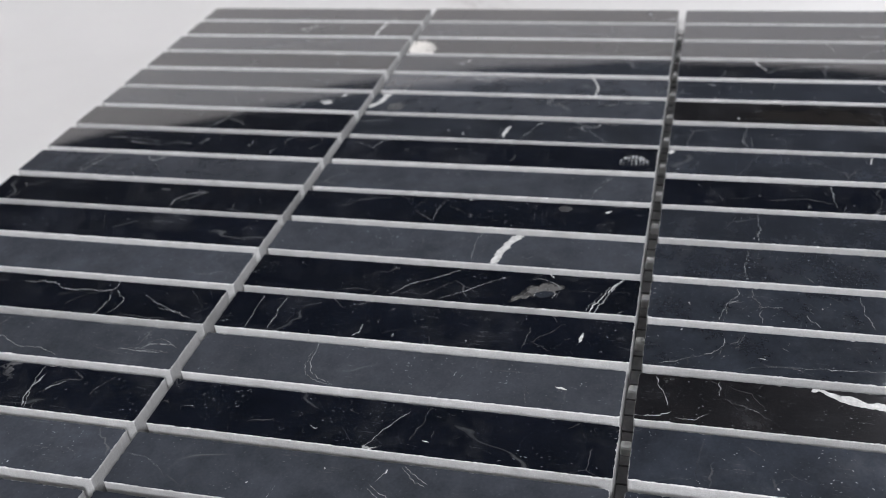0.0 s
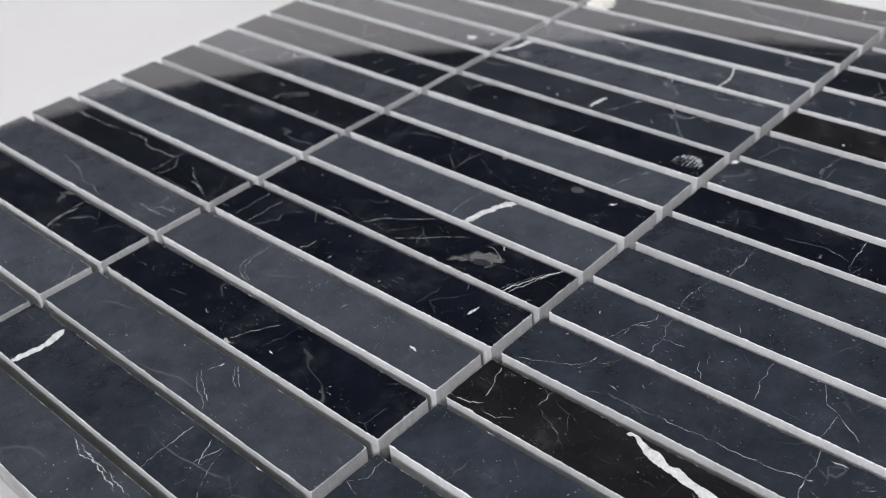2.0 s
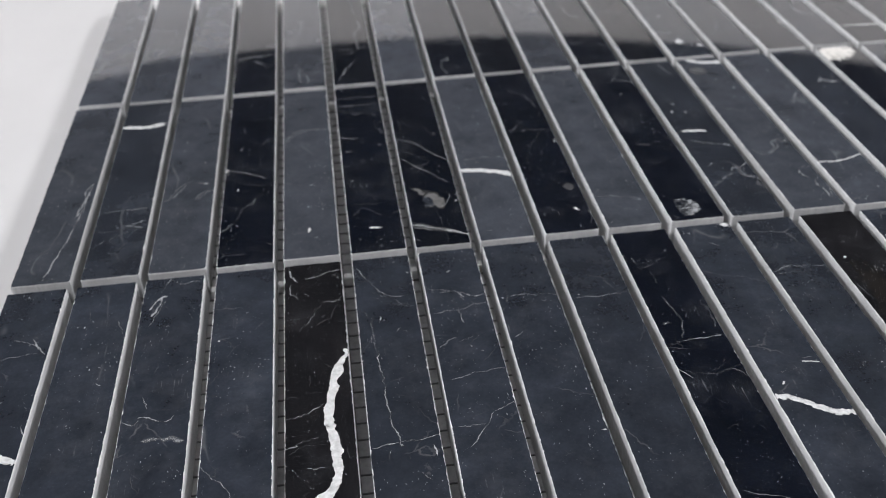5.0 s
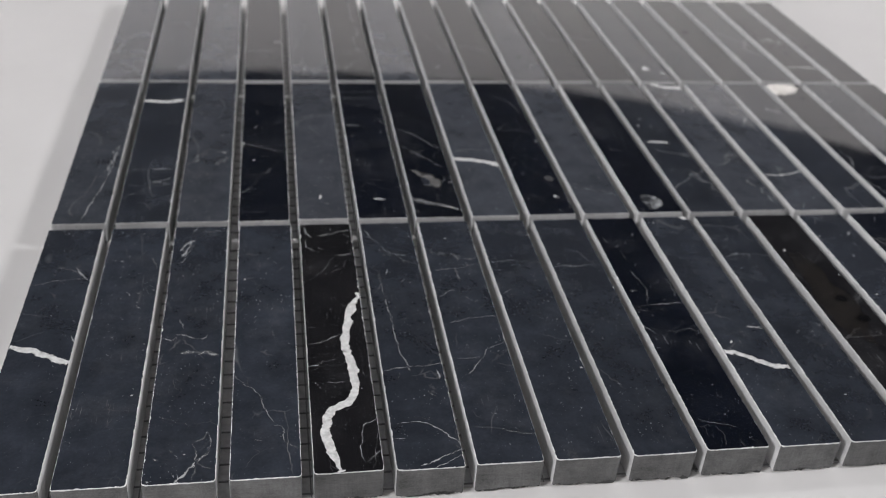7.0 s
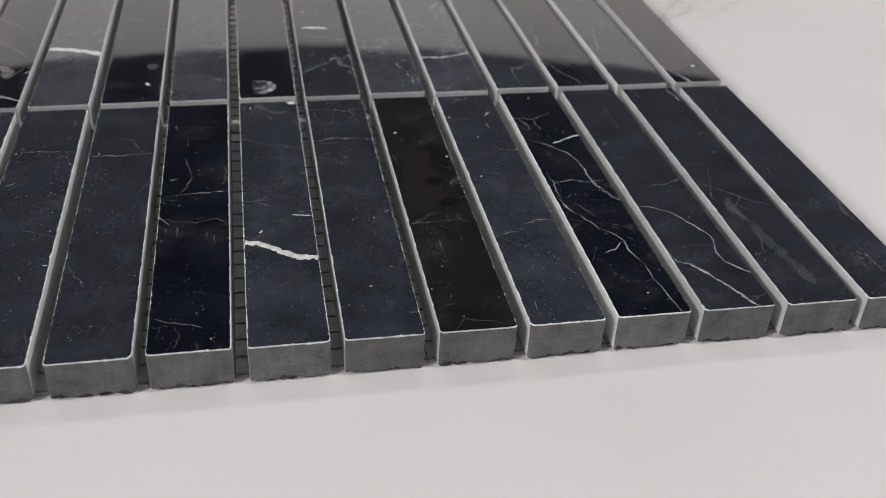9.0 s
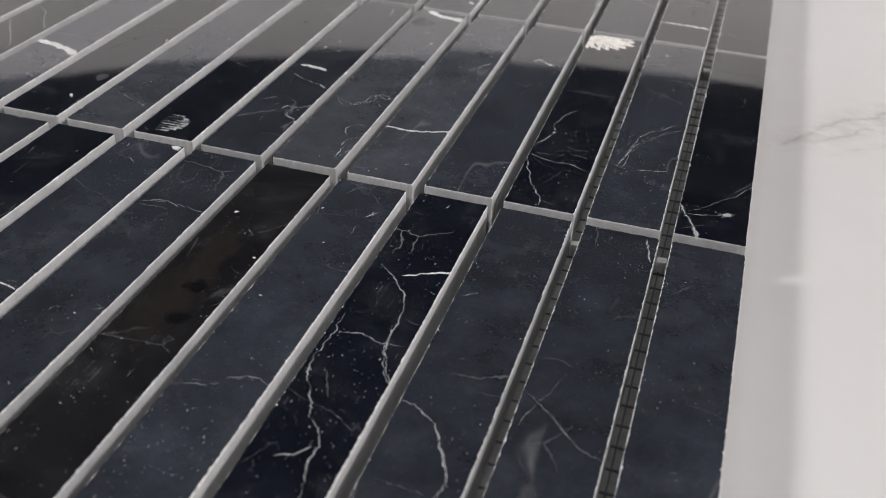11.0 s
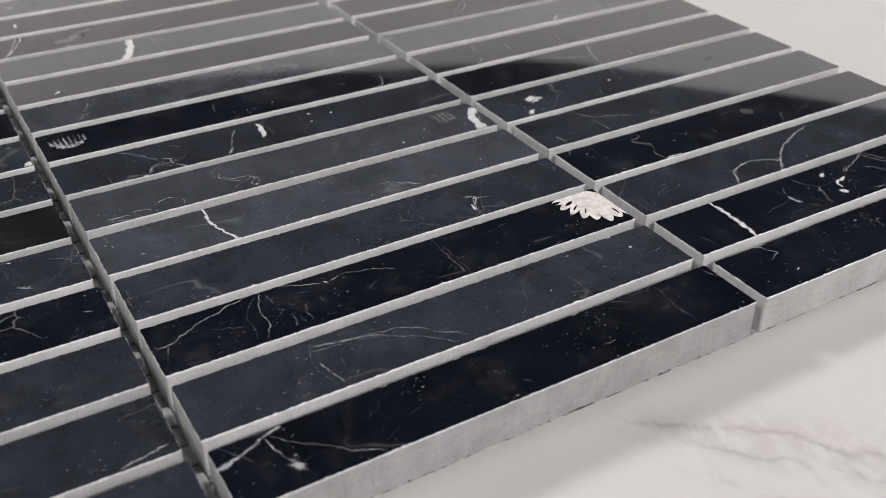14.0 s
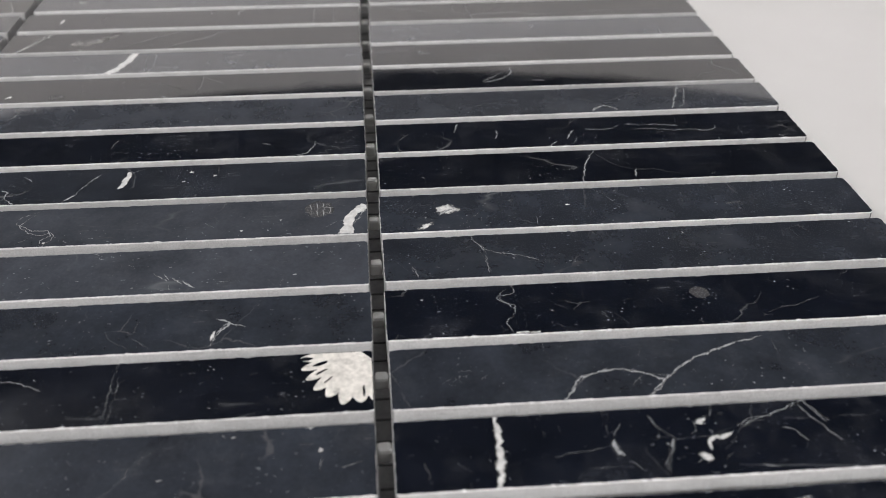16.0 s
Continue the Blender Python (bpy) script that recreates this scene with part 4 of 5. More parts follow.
vein(0, 14, 0.35, 3, (-6.9, -14.2), (-2.2, -16.0), (3.3, -18.0), (6.6, -20.8))
vein(0, 14, 0.80, 2, (-2.9, -27.9), (-0.8, -26.8), (1.5, -24.6))
vein(0, 14, 0.90, 3, (3.3, -45.0), (5.0, -44.4))
vein(0, 14, 0.50, 1, (0.4, -42.3), (1.1, -42.3))
vein(0, 14, 0.80, 2, (-4.8, 34.2), (-4.1, 34.9))
vein(0, 14, 0.60, 2, (-0.5, 44.6), (0.1, 46.3))
vein(0, 14, 0.40, 3, (-1.8, 39.4), (-0.8, 40.8))
vein(0, 14, 0.80, 3, (-6.7, 28.1), (-5.1, 28.4))
vein(0, 15, 1.20, 3, (-5.8, 17.6), (-3.6, 19.6))
vein(0, 15, 0.25, 3, (-3.8, 0.9), (-0.3, 1.4))
vein(0, 15, 0.50, 2, (-7.0, -11.0), (-3.5, -12.4), (-0.8, -14.0))
vein(0, 15, 1.15, 2, (-0.8, -14.0), (1.1, -18.0), (3.4, -22.6), (4.1, -26.0), (3.1, -30.1), (3.4, -33.4), (4.8, -35.4), (7.1, -38.3))
vein(0, 15, 1.50, 2, (-7.1, -29.5), (-6.5, -32.7), (-4.1, -34.1), (-2.2, -37.3), (-0.3, -40.4), (1.4, -43.8), (3.0, -47.2), (4.2, -48.9))
vein(0, 15, 0.30, 3, (-5.1, -27.1), (-1.4, -27.4), (2.4, -27.8))
vein(0, 15, 1.20, 2, (0.9, -43.1), (1.6, -44.6))
vein(0, 15, 0.60, 3, (4.0, -46.9), (6.6, -45.6))
vein(0, 16, 1.20, 2, (5.0, 47.8), (6.5, 40.1))
vein(0, 16, 0.40, 3, (6.2, 18.5), (7.1, 17.4))
vein(0, 16, 3.50, 4, (-1.9, -20.8), (-0.4, -32.3), (1.3, -43.3))
vein(0, 16, 0.30, 3, (-7.1, 6.0), (-3.5, 6.7), (-1.2, 5.7))
vein(0, 16, 0.40, 2, (-6.5, -2.6), (-3.0, -5.4), (0.6, -9.1), (3.7, -12.2), (7.1, -13.0))
vein(0, 16, 0.35, 3, (-1.3, 4.0), (-4.0, -3.3), (-6.0, -10.1))
vein(0, 17, 0.80, 3, (-0.0, -34.0), (1.2, -40.8))
for k in range(9):                                   # knocks and scratches near the free corner
    x0, y0 = -4.6 + 1.05 * k, -29.5 - 1.6 * (k % 4) - 0.5 * k
    vein(0, 17, 0.30 + 0.10 * (k % 3), 3, (x0, y0), (x0 - 0.9, y0 - 3.0), (x0 - 1.1, y0 - 5.5 - (k % 2)))
vein(1, 0, 0.90, 2, (0.3, -47.8), (2.2, -35.2), (4.7, -19.9), (5.9, -2.5))
vein(1, 0, 0.35, 3, (-6.4, -33.7), (2.3, -35.9), (7.1, -37.8))
vein(1, 0, 1.00, 2, (6.0, -0.2), (4.6, -4.7), (4.7, -11.4), (3.2, -19.3))
vein(1, 1, 0.30, 2, (-7.1, -35.2), (-1.0, -30.2), (6.1, -27.4))
vein(1, 1, 0.80, 3, (-6.2, -27.2), (4.4, -27.4))
vein(1, 1, 2.30, 1, (-7.1, 33.4), (-1.3, 32.3), (2.7, 32.4), (6.2, 33.7))
vein(1, 1, 0.60, 2, (-7.1, -18.0), (-1.7, -17.4), (6.3, -17.3))
vein(1, 1, 1.50, 3, (-6.0, 17.9), (-3.4, 17.2))
vein(1, 1, 0.80, 2, (0.1, -25.1), (2.3, -25.8), (5.9, -26.7))
vein(1, 1, 0.50, 2, (0.5, -26.3), (4.1, -24.4), (6.2, -23.2))
vein(1, 2, 0.60, 2, (0.8, -3.9), (-1.9, -8.0), (-4.4, -13.1))
vein(1, 2, 0.50, 2, (6.6, -9.6), (2.6, -15.1))
vein(1, 2, 0.40, 3, (0.8, 48.5), (-0.0, 43.0), (-4.8, 36.1))
vein(1, 2, 0.40, 3, (-1.0, -11.5), (-3.2, -13.5))
vein(1, 2, 0.60, 1, (-2.7, 20.2), (-2.3, 19.7))
vein(1, 2, 0.40, 2, (-7.1, -14.8), (-4.6, -11.6), (-3.0, -7.7), (-0.1, -4.0))
vein(1, 2, 0.30, 3, (-6.1, -14.4), (-0.8, -9.9))
vein(1, 2, 0.40, 2, (2.0, -14.7), (4.3, -11.1), (6.2, -9.0))
vein(1, 2, 0.50, 2, (-7.1, 17.4), (-5.7, 15.0), (-2.5, 14.0))
vein(1, 2, 0.80, 2, (3.0, 5.7), (4.3, 6.4))
vein(1, 2, 0.60, 2, (1.7, -5.1), (5.1, -6.4))
vein(1, 2, 0.60, 1, (4.3, -6.3), (5.3, -6.3))
vein(1, 2, 0.60, 3, (1.7, -28.4), (2.6, -28.3))
vein(1, 3, 2.00, 1, (-7.1, 0.9), (-6.7, -1.8))
vein(1, 3, 0.60, 2, (-0.9, 43.2), (-0.6, 41.0))
vein(1, 3, 0.60, 2, (0.4, 31.8), (1.1, 30.8))
vein(1, 3, 0.60, 1, (-3.0, -10.8), (-3.4, -12.2))
vein(1, 3, 1.50, 1, (-7.1, -0.3), (-6.2, 0.7))
vein(1, 3, 0.60, 2, (-6.3, 0.5), (-1.5, -2.2), (4.9, -6.1))
vein(1, 3, 0.35, 3, (-3.2, -8.1), (1.7, -9.4), (7.1, -10.2))
vein(1, 3, 0.50, 2, (2.5, 4.5), (3.6, 6.7))
vein(1, 3, 0.60, 2, (-3.3, 11.8), (-2.3, 13.4))
vein(1, 3, 0.80, 3, (-2.6, 4.0), (-1.0, 3.6))
vein(1, 4, 0.30, 3, (-0.1, -28.4), (-3.5, -30.1))
vein(1, 4, 0.90, 1, (-0.1, -35.0), (-0.6, -37.4))
vein(1, 4, 1.00, 2, (-1.5, -36.7), (0.4, -34.7))
vein(1, 4, 0.30, 3, (-6.6, -29.8), (0.2, -28.0))
vein(1, 4, 0.50, 2, (7.1, 20.7), (0.7, 20.1), (-3.4, 18.8), (-6.5, 12.9))
vein(1, 4, 0.45, 2, (-6.8, 13.1), (-4.3, 19.2), (0.8, 21.3), (7.1, 20.8))
vein(1, 4, 0.50, 2, (-1.0, -14.3), (0.9, -14.8))
vein(1, 4, 0.50, 2, (-0.1, -12.7), (1.8, -13.1))
vein(1, 5, 0.40, 2, (-6.8, 41.1), (-0.6, 41.5), (6.4, 41.5))
vein(1, 5, 0.55, 2, (-6.5, 35.5), (1.0, 35.5), (6.7, 35.2))
vein(1, 5, 1.10, 2, (-5.6, 4.9), (-3.2, 4.8))
vein(1, 5, 0.70, 2, (-6.4, 14.5), (-4.6, 13.0), (-1.7, 13.3))
vein(1, 5, 0.70, 2, (4.4, 8.0), (5.1, 7.0))
vein(1, 5, 0.35, 3, (-5.9, -25.2), (-2.2, -25.7), (2.2, -26.0))
vein(1, 5, 0.70, 2, (-5.1, -12.5), (-4.3, -12.2))
vein(1, 5, 1.00, 1, (-1.8, -37.6), (0.1, -37.8), (1.9, -37.9))
vein(1, 6, 0.55, 2, (-6.5, 10.4), (-1.8, 6.9), (2.0, 0.9), (7.0, -5.5))
vein(1, 6, 0.50, 2, (-6.6, -1.5), (-2.3, -7.8), (1.7, -12.5), (5.2, -18.0))
vein(1, 6, 0.30, 3, (-6.4, 3.6), (-2.7, -0.5), (1.5, -4.7))
vein(1, 6, 0.90, 2, (-7.1, -39.4), (-2.6, -40.9), (2.5, -42.7), (7.1, -45.3))
vein(1, 6, 1.20, 3, (-6.5, -44.7), (-6.0, -46.0))
vein(1, 7, 2.60, 1, (-7.1, -12.6), (-2.5, -13.2), (3.1, -15.0), (7.1, -17.1))
vein(1, 7, 0.30, 3, (-5.6, -8.7), (7.1, -7.7))
vein(1, 7, 0.40, 2, (-5.6, -6.6), (0.5, -5.9), (7.1, -7.0))
vein(1, 7, 0.30, 3, (-5.0, -17.3), (0.2, -21.7), (7.1, -27.9))
vein(1, 7, 0.50, 2, (-4.7, -44.7), (-3.1, -44.9))
vein(1, 8, 0.25, 3, (0.2, 14.8), (6.8, 12.4))
vein(1, 8, 0.40, 3, (-1.1, 36.4), (3.9, 31.1))
vein(1, 8, 0.40, 2, (-6.4, 8.3), (0.4, 8.0), (6.8, 7.1))
vein(1, 8, 0.30, 2, (-0.6, 14.4), (-5.7, 8.5))
vein(1, 8, 0.35, 3, (2.7, 5.8), (-0.6, -0.1), (-4.6, -10.2))
vein(1, 8, 1.50, 2, (6.1, 0.7), (6.9, -1.7))
vein(1, 8, 1.00, 2, (-2.7, -1.3), (-1.7, -2.3))
vein(1, 8, 1.00, 1, (3.2, -37.6), (4.2, -39.1))
vein(1, 9, 0.35, 3, (6.3, -10.9), (3.5, -16.7), (5.2, -21.7))
vein(1, 9, 0.40, 2, (-7.1, -32.7), (-0.4, -34.2), (6.4, -37.5))
vein(1, 10, 0.70, 2, (0.1, 37.8), (6.0, 36.0), (7.1, 31.7))
vein(1, 10, 1.40, 2, (0.5, 26.2), (1.0, 28.0))
vein(1, 11, 0.40, 3, (-6.9, -34.1), (-1.3, -29.1), (1.9, -26.3))
vein(1, 11, 0.45, 2, (5.4, -30.4), (4.1, -28.3), (5.8, -23.1))
vein(1, 11, 0.50, 2, (-6.7, -34.0), (-3.6, -30.4), (1.6, -27.1))
vein(1, 11, 0.70, 2, (6.7, -30.5), (3.8, -29.5), (4.1, -25.7))
vein(1, 11, 1.10, 2, (6.6, -12.6), (2.2, -10.0), (-4.5, -6.9))
vein(1, 11, 1.60, 1, (2.3, -2.3), (-0.7, -1.2), (-5.1, -1.2))
vein(1, 11, 0.80, 3, (2.5, -0.3), (0.5, 1.0), (-3.9, 0.0))
vein(1, 11, 1.40, 1, (-4.2, 11.4), (-3.9, 12.6))
vein(1, 11, 0.80, 1, (0.2, 10.5), (0.1, 11.2))
vein(1, 11, 0.90, 1, (-1.9, 16.8), (-2.4, 17.5))
vein(1, 11, 0.40, 3, (-6.1, 16.3), (-5.2, 17.7), (-2.4, 17.8))
vein(1, 11, 1.30, 2, (6.2, 13.5), (6.3, 14.8))
vein(1, 11, 0.60, 2, (-4.7, -23.1), (-2.4, -21.0))
vein(1, 11, 0.90, 2, (1.4, -26.1), (2.0, -24.4), (4.0, -24.8), (7.1, -22.3), (7.1, -22.7))
vein(1, 12, 0.80, 2, (-2.4, 48.9), (6.7, 44.4))
patch(1, 12, -2.8, 39.6, 3.2, 3.0, 0, HAZE, label="small oval fossil with pale cross bars", rough=0.15)
for k in range(4):
    vein(1, 12, 0.85, 2, (-5.6 + 0.5 * abs(k - 1.5), 37.6 + 1.25 * k), (0.2 - 0.6 * abs(k - 1.5), 37.9 + 1.25 * k))
for k in range(2):
    vein(1, 12, 0.70, 2, (-3.8 + 2.2 * k, 36.7), (-3.2 + 2.2 * k, 42.3))
vein(1, 12, 3.00, 1, (7.1, 44.3), (7.1, 44.5), (-0.1, 46.0), (-3.6, 48.9))
vein(1, 12, 0.50, 2, (4.6, 40.8), (2.6, 42.2), (2.0, 44.1))
vein(1, 12, 0.40, 3, (-0.9, 36.5), (0.4, 38.4), (0.9, 40.3))
vein(1, 12, 0.50, 2, (-6.2, -15.1), (-5.3, -17.7), (-1.8, -19.1), (1.4, -15.3), (1.2, -12.8), (3.2, -11.9), (5.4, -13.0), (7.1, -13.0))
vein(1, 12, 0.90, 2, (3.8, -33.8), (2.3, -31.6), (2.7, -29.4))
vein(1, 12, 0.35, 2, (2.7, -29.4), (4.5, -27.8), (7.0, -29.0))
vein(1, 12, 0.90, 2, (4.5, -39.1), (4.2, -36.5), (5.6, -35.0))
vein(1, 12, 0.90, 2, (5.0, -44.3), (4.8, -41.0), (5.4, -39.6))
vein(1, 12, 0.80, 2, (5.7, -43.6), (7.1, -39.7))
vein(1, 12, 0.50, 2, (-5.6, -16.0), (-0.9, -18.2), (2.6, -14.3), (2.4, -11.9), (4.7, -11.1), (6.3, -12.0), (7.1, -12.1))
vein(1, 12, 1.00, 1, (6.3, -12.5), (5.4, -12.0))
vein(1, 12, 0.40, 3, (6.7, -18.0), (4.7, -16.0), (3.0, -14.7))
vein(1, 12, 0.40, 3, (-1.3, -18.3), (0.7, -15.7))
vein(1, 12, 0.50, 2, (0.9, 17.4), (2.9, 19.2))
vein(1, 12, 0.60, 1, (4.4, 24.6), (4.4, 24.9))
vein(1, 12, 0.50, 1, (0.7, 31.7), (0.9, 32.3))
vein(1, 13, 0.35, 3, (7.1, 33.1), (3.9, 33.8))
vein(1, 13, 0.90, 2, (-4.9, 32.8), (-3.8, 33.9))
vein(1, 13, 0.50, 3, (-5.5, 34.0), (-5.2, 35.5))
vein(1, 13, 0.70, 1, (3.1, 35.3), (3.0, 36.2))
vein(1, 13, 0.50, 2, (1.9, -3.5), (2.3, -2.5))
vein(1, 13, 0.50, 2, (-7.1, -2.2), (-5.6, -0.0))
vein(1, 13, 0.60, 2, (6.7, -14.9), (6.5, -13.9))
vein(1, 13, 0.60, 2, (6.8, -12.3), (6.7, -11.9))
vein(1, 13, 0.90, 2, (-3.0, -45.8), (-1.2, -45.2))
vein(1, 13, 0.60, 1, (-3.4, -46.9), (-2.9, -46.6))
vein(1, 13, 0.90, 2, (-6.5, -34.2), (-5.7, -32.9))
vein(1, 13, 1.00, 1, (-7.1, -25.9), (-3.0, -26.1), (0.0, -25.8), (4.0, -24.5), (7.1, -23.6))
vein(1, 13, 0.35, 3, (1.2, -26.1), (5.1, -28.4))
vein(1, 13, 1.00, 2, (2.5, -41.9), (3.8, -40.6))
vein(1, 13, 0.90, 2, (0.7, 10.3), (3.3, 13.0))
vein(1, 13, 0.90, 2, (1.2, 12.1), (2.9, 13.4))
vein(1, 13, 0.90, 2, (2.2, 13.7), (4.5, 15.8))
vein(1, 13, 0.90, 2, (3.5, 15.8), (5.9, 18.5))
vein(1, 13, 0.40, 2, (4.1, 21.7), (4.4, 26.4))
vein(1, 13, 0.60, 1, (5.1, 7.0), (5.1, 7.4))
vein(1, 13, 0.50, 2, (0.6, 2.7), (0.5, 3.4))
vein(1, 13, 0.50, 2, (-1.1, 12.6), (-1.2, 13.4))
vein(1, 13, 0.30, 3, (4.1, 13.6), (7.1, 14.1))
vein(1, 13, 0.50, 2, (-5.3, -0.6), (-4.6, 0.4))
vein(1, 14, 0.90, 2, (-1.2, 22.9), (0.3, 25.0), (5.0, 22.7))
vein(1, 14, 0.80, 2, (6.4, 22.7), (2.7, 23.2), (0.5, 24.8), (1.2, 28.2))
vein(1, 14, 0.20, 3, (6.2, 11.0), (-3.0, 11.7))
vein(1, 14, 0.30, 3, (0.6, 1.2), (1.3, 4.7), (3.8, 6.7), (6.5, 10.6))
vein(1, 14, 0.30, 3, (-2.9, 11.2), (-0.4, 9.6), (3.3, 10.1), (6.1, 12.8))
vein(1, 14, 1.20, 1, (4.8, 22.5), (2.2, 23.0))
vein(1, 14, 0.40, 3, (-6.5, -46.8), (-1.2, -47.8), (3.2, -48.2))
vein(1, 14, 0.70, 3, (3.7, -35.7), (4.3, -35.0))
vein(1, 15, 0.30, 3, (-7.1, 8.9), (6.2, 8.7))
vein(1, 15, 0.70, 2, (-7.1, -23.1), (-4.1, -16.1))
vein(1, 15, 0.30, 3, (5.9, -32.3), (-2.9, -30.6), (-6.3, -28.3))
vein(1, 15, 0.25, 3, (7.1, 9.6), (-3.8, 9.6))
vein(1, 15, 0.30, 3, (-7.1, 9.0), (6.2, 8.8))
vein(1, 15, 1.80, 4, (2.1, 34.1), (2.7, 35.7))
vein(1, 15, 0.50, 3, (-0.7, 22.1), (-1.7, 23.0))
vein(1, 15, 0.60, 2, (4.6, 24.0), (4.5, 24.6))
vein(1, 15, 0.50, 3, (-6.3, -26.3), (-2.1, -26.0))
vein(1, 15, 0.50, 3, (1.6, -24.4), (5.7, -25.0))
vein(1, 15, 1.00, 3, (-0.2, -20.9), (5.1, -21.9))
vein(1, 15, 0.50, 3, (-0.3, -17.8), (1.1, -18.0))
vein(1, 15, 0.60, 2, (-3.3, -20.9), (-3.0, -19.5))
vein(1, 15, 0.60, 3, (-1.7, -24.3), (0.2, -22.7))
vein(1, 15, 0.60, 3, (-1.0, -26.2), (0.2, -24.8))
vein(1, 15, 1.00, 2, (1.6, -38.0), (1.7, -37.5))
vein(1, 15, 0.50, 2, (-0.3, -48.0), (-1.4, -44.0), (-3.1, -40.4), (-4.9, -36.1), (-7.1, -29.5))
vein(1, 15, 0.40, 3, (-0.6, -46.2), (1.7, -46.4), (4.2, -47.9))
vein(1, 15, 0.50, 2, (-6.6, -27.2), (-2.4, -28.8), (2.8, -29.1), (6.1, -30.7))
vein(1, 15, 0.40, 2, (-4.2, -14.5), (-4.5, -10.9), (-3.8, -6.8), (-1.6, -1.7))
vein(1, 15, 1.00, 1, (-4.3, -15.6), (-3.9, -14.9))
vein(1, 15, 0.60, 2, (-4.3, -3.5), (-3.7, -3.2))
vein(1, 15, 0.40, 3, (-1.3, -39.0), (-0.1, -36.1), (1.2, -32.5))
vein(1, 16, 0.35, 2, (-3.8, -26.2), (-3.3, -17.9), (-2.1, -9.9), (5.4, -0.7))
vein(1, 16, 0.25, 3, (-0.9, -21.9), (6.0, -23.3))
vein(1, 16, 0.25, 3, (-5.2, 18.8), (-2.0, 15.6), (2.3, 13.8))
vein(1, 16, 0.50, 3, (-5.6, -28.8), (-5.3, -25.4), (-1.2, -12.6), (7.1, -2.2))
vein(1, 16, 0.35, 3, (6.1, -25.7), (-0.9, -27.1), (-7.1, -24.3))
vein(1, 16, 0.25, 3, (5.3, 10.6), (0.6, 14.5), (-5.0, 16.7))
vein(1, 16, 1.20, 1, (-2.1, 40.9), (-2.2, 41.4))
vein(1, 16, 0.80, 3, (-0.8, 41.5), (2.2, 41.1))
vein(1, 16, 0.50, 3, (-6.6, 26.8), (-5.7, 27.7))
vein(1, 16, 0.60, 2, (-5.7, 27.8), (-5.8, 29.1))
vein(1, 16, 0.50, 3, (-4.3, 31.9), (-4.4, 33.6))
vein(1, 16, 0.90, 3, (1.6, 44.1), (0.5, 47.3))
vein(1, 16, 0.50, 3, (-0.2, 23.9), (0.7, 24.1))
vein(1, 16, 1.00, 2, (2.3, 18.4), (1.7, 19.9))
vein(1, 16, 0.60, 3, (-3.4, 38.0), (-3.5, 40.2))
vein(1, 16, 0.60, 3, (-1.0, 27.2), (-1.5, 28.2))
vein(1, 16, 0.90, 2, (-6.0, -30.2), (-5.9, -29.8))
vein(1, 16, 0.90, 3, (-7.1, -27.6), (-4.6, -27.9))
vein(1, 16, 0.80, 2, (-5.0, -25.1), (-4.0, -21.7), (-3.8, -18.7), (-1.9, -13.3))
vein(1, 16, 0.70, 2, (-0.7, -26.0), (2.5, -25.2), (5.8, -24.4))
vein(1, 16, 0.35, 3, (-6.0, -21.0), (-5.1, -16.7), (-3.6, -11.5))
vein(1, 17, 1.70, 2, (-2.8, -48.9), (-4.0, -44.9), (-5.7, -40.9), (-7.1, -37.6))
vein(1, 17, 0.80, 2, (-5.6, -40.8), (-1.7, -39.7), (1.2, -38.9))
vein(1, 17, 0.30, 2, (-5.6, -39.9), (0.8, -33.2), (6.2, -25.5))
patch(1, 17, 1.9, -38.4, 2.6, 0.9, 38, LINE[2], name="speck", rough=0.9)
vein(1, 17, 0.30, 3, (-6.6, 35.9), (5.7, 35.5))
vein(1, 17, 0.50, 2, (-6.0, 47.5), (-2.5, 48.9))
vein(1, 17, 0.60, 3, (2.5, 17.0), (2.2, 20.1))
vein(2, 1, 0.80, 2, (-7.1, 13.7), (5.5, 9.6))
vein(2, 2, 0.30, 3, (7.0, -18.7), (1.6, -23.8))
vein(2, 2, 0.30, 3, (0.1, -35.8), (-0.7, -41.0), (-4.5, -42.7))
vein(2, 2, 0.40, 3, (-1.1, -30.0), (-0.2, -34.9), (-1.4, -39.5))
vein(2, 3, 1.00, 1, (7.1, -19.4), (7.1, -21.1))
vein(2, 3, 0.50, 2, (-7.1, -21.6), (-1.9, -20.1), (2.6, -18.9), (7.0, -18.6))
vein(2, 3, 0.50, 3, (-1.3, -23.0), (2.6, -25.3), (3.9, -29.4), (6.7, -26.0))
vein(2, 3, 0.30, 3, (-1.3, -34.3), (2.4, -35.5), (6.2, -37.8))
vein(2, 3, 1.00, 2, (-6.5, -20.9), (-1.5, -19.5), (4.0, -20.3))
vein(2, 3, 0.60, 2, (-1.9, -22.3), (3.0, -26.8))
vein(2, 4, 0.50, 2, (1.1, 12.7), (-1.3, -0.6), (-4.1, -7.4), (-4.1, -13.4), (-6.1, -18.6))
vein(2, 4, 0.40, 2, (-1.9, -32.4), (-1.0, -37.0), (-1.5, -45.8))
vein(2, 4, 0.40, 2, (-0.2, -38.1), (3.0, -41.6), (0.3, -47.2))
vein(2, 4, 0.70, 2, (-1.5, -33.2), (-1.8, -43.5))
vein(2, 4, 0.70, 2, (-0.9, -38.3), (1.1, -40.3), (1.4, -45.1))
vein(2, 5, 0.80, 2, (1.6, 43.9), (2.6, 39.2), (2.9, 30.7), (2.8, 20.2), (3.7, 13.0))
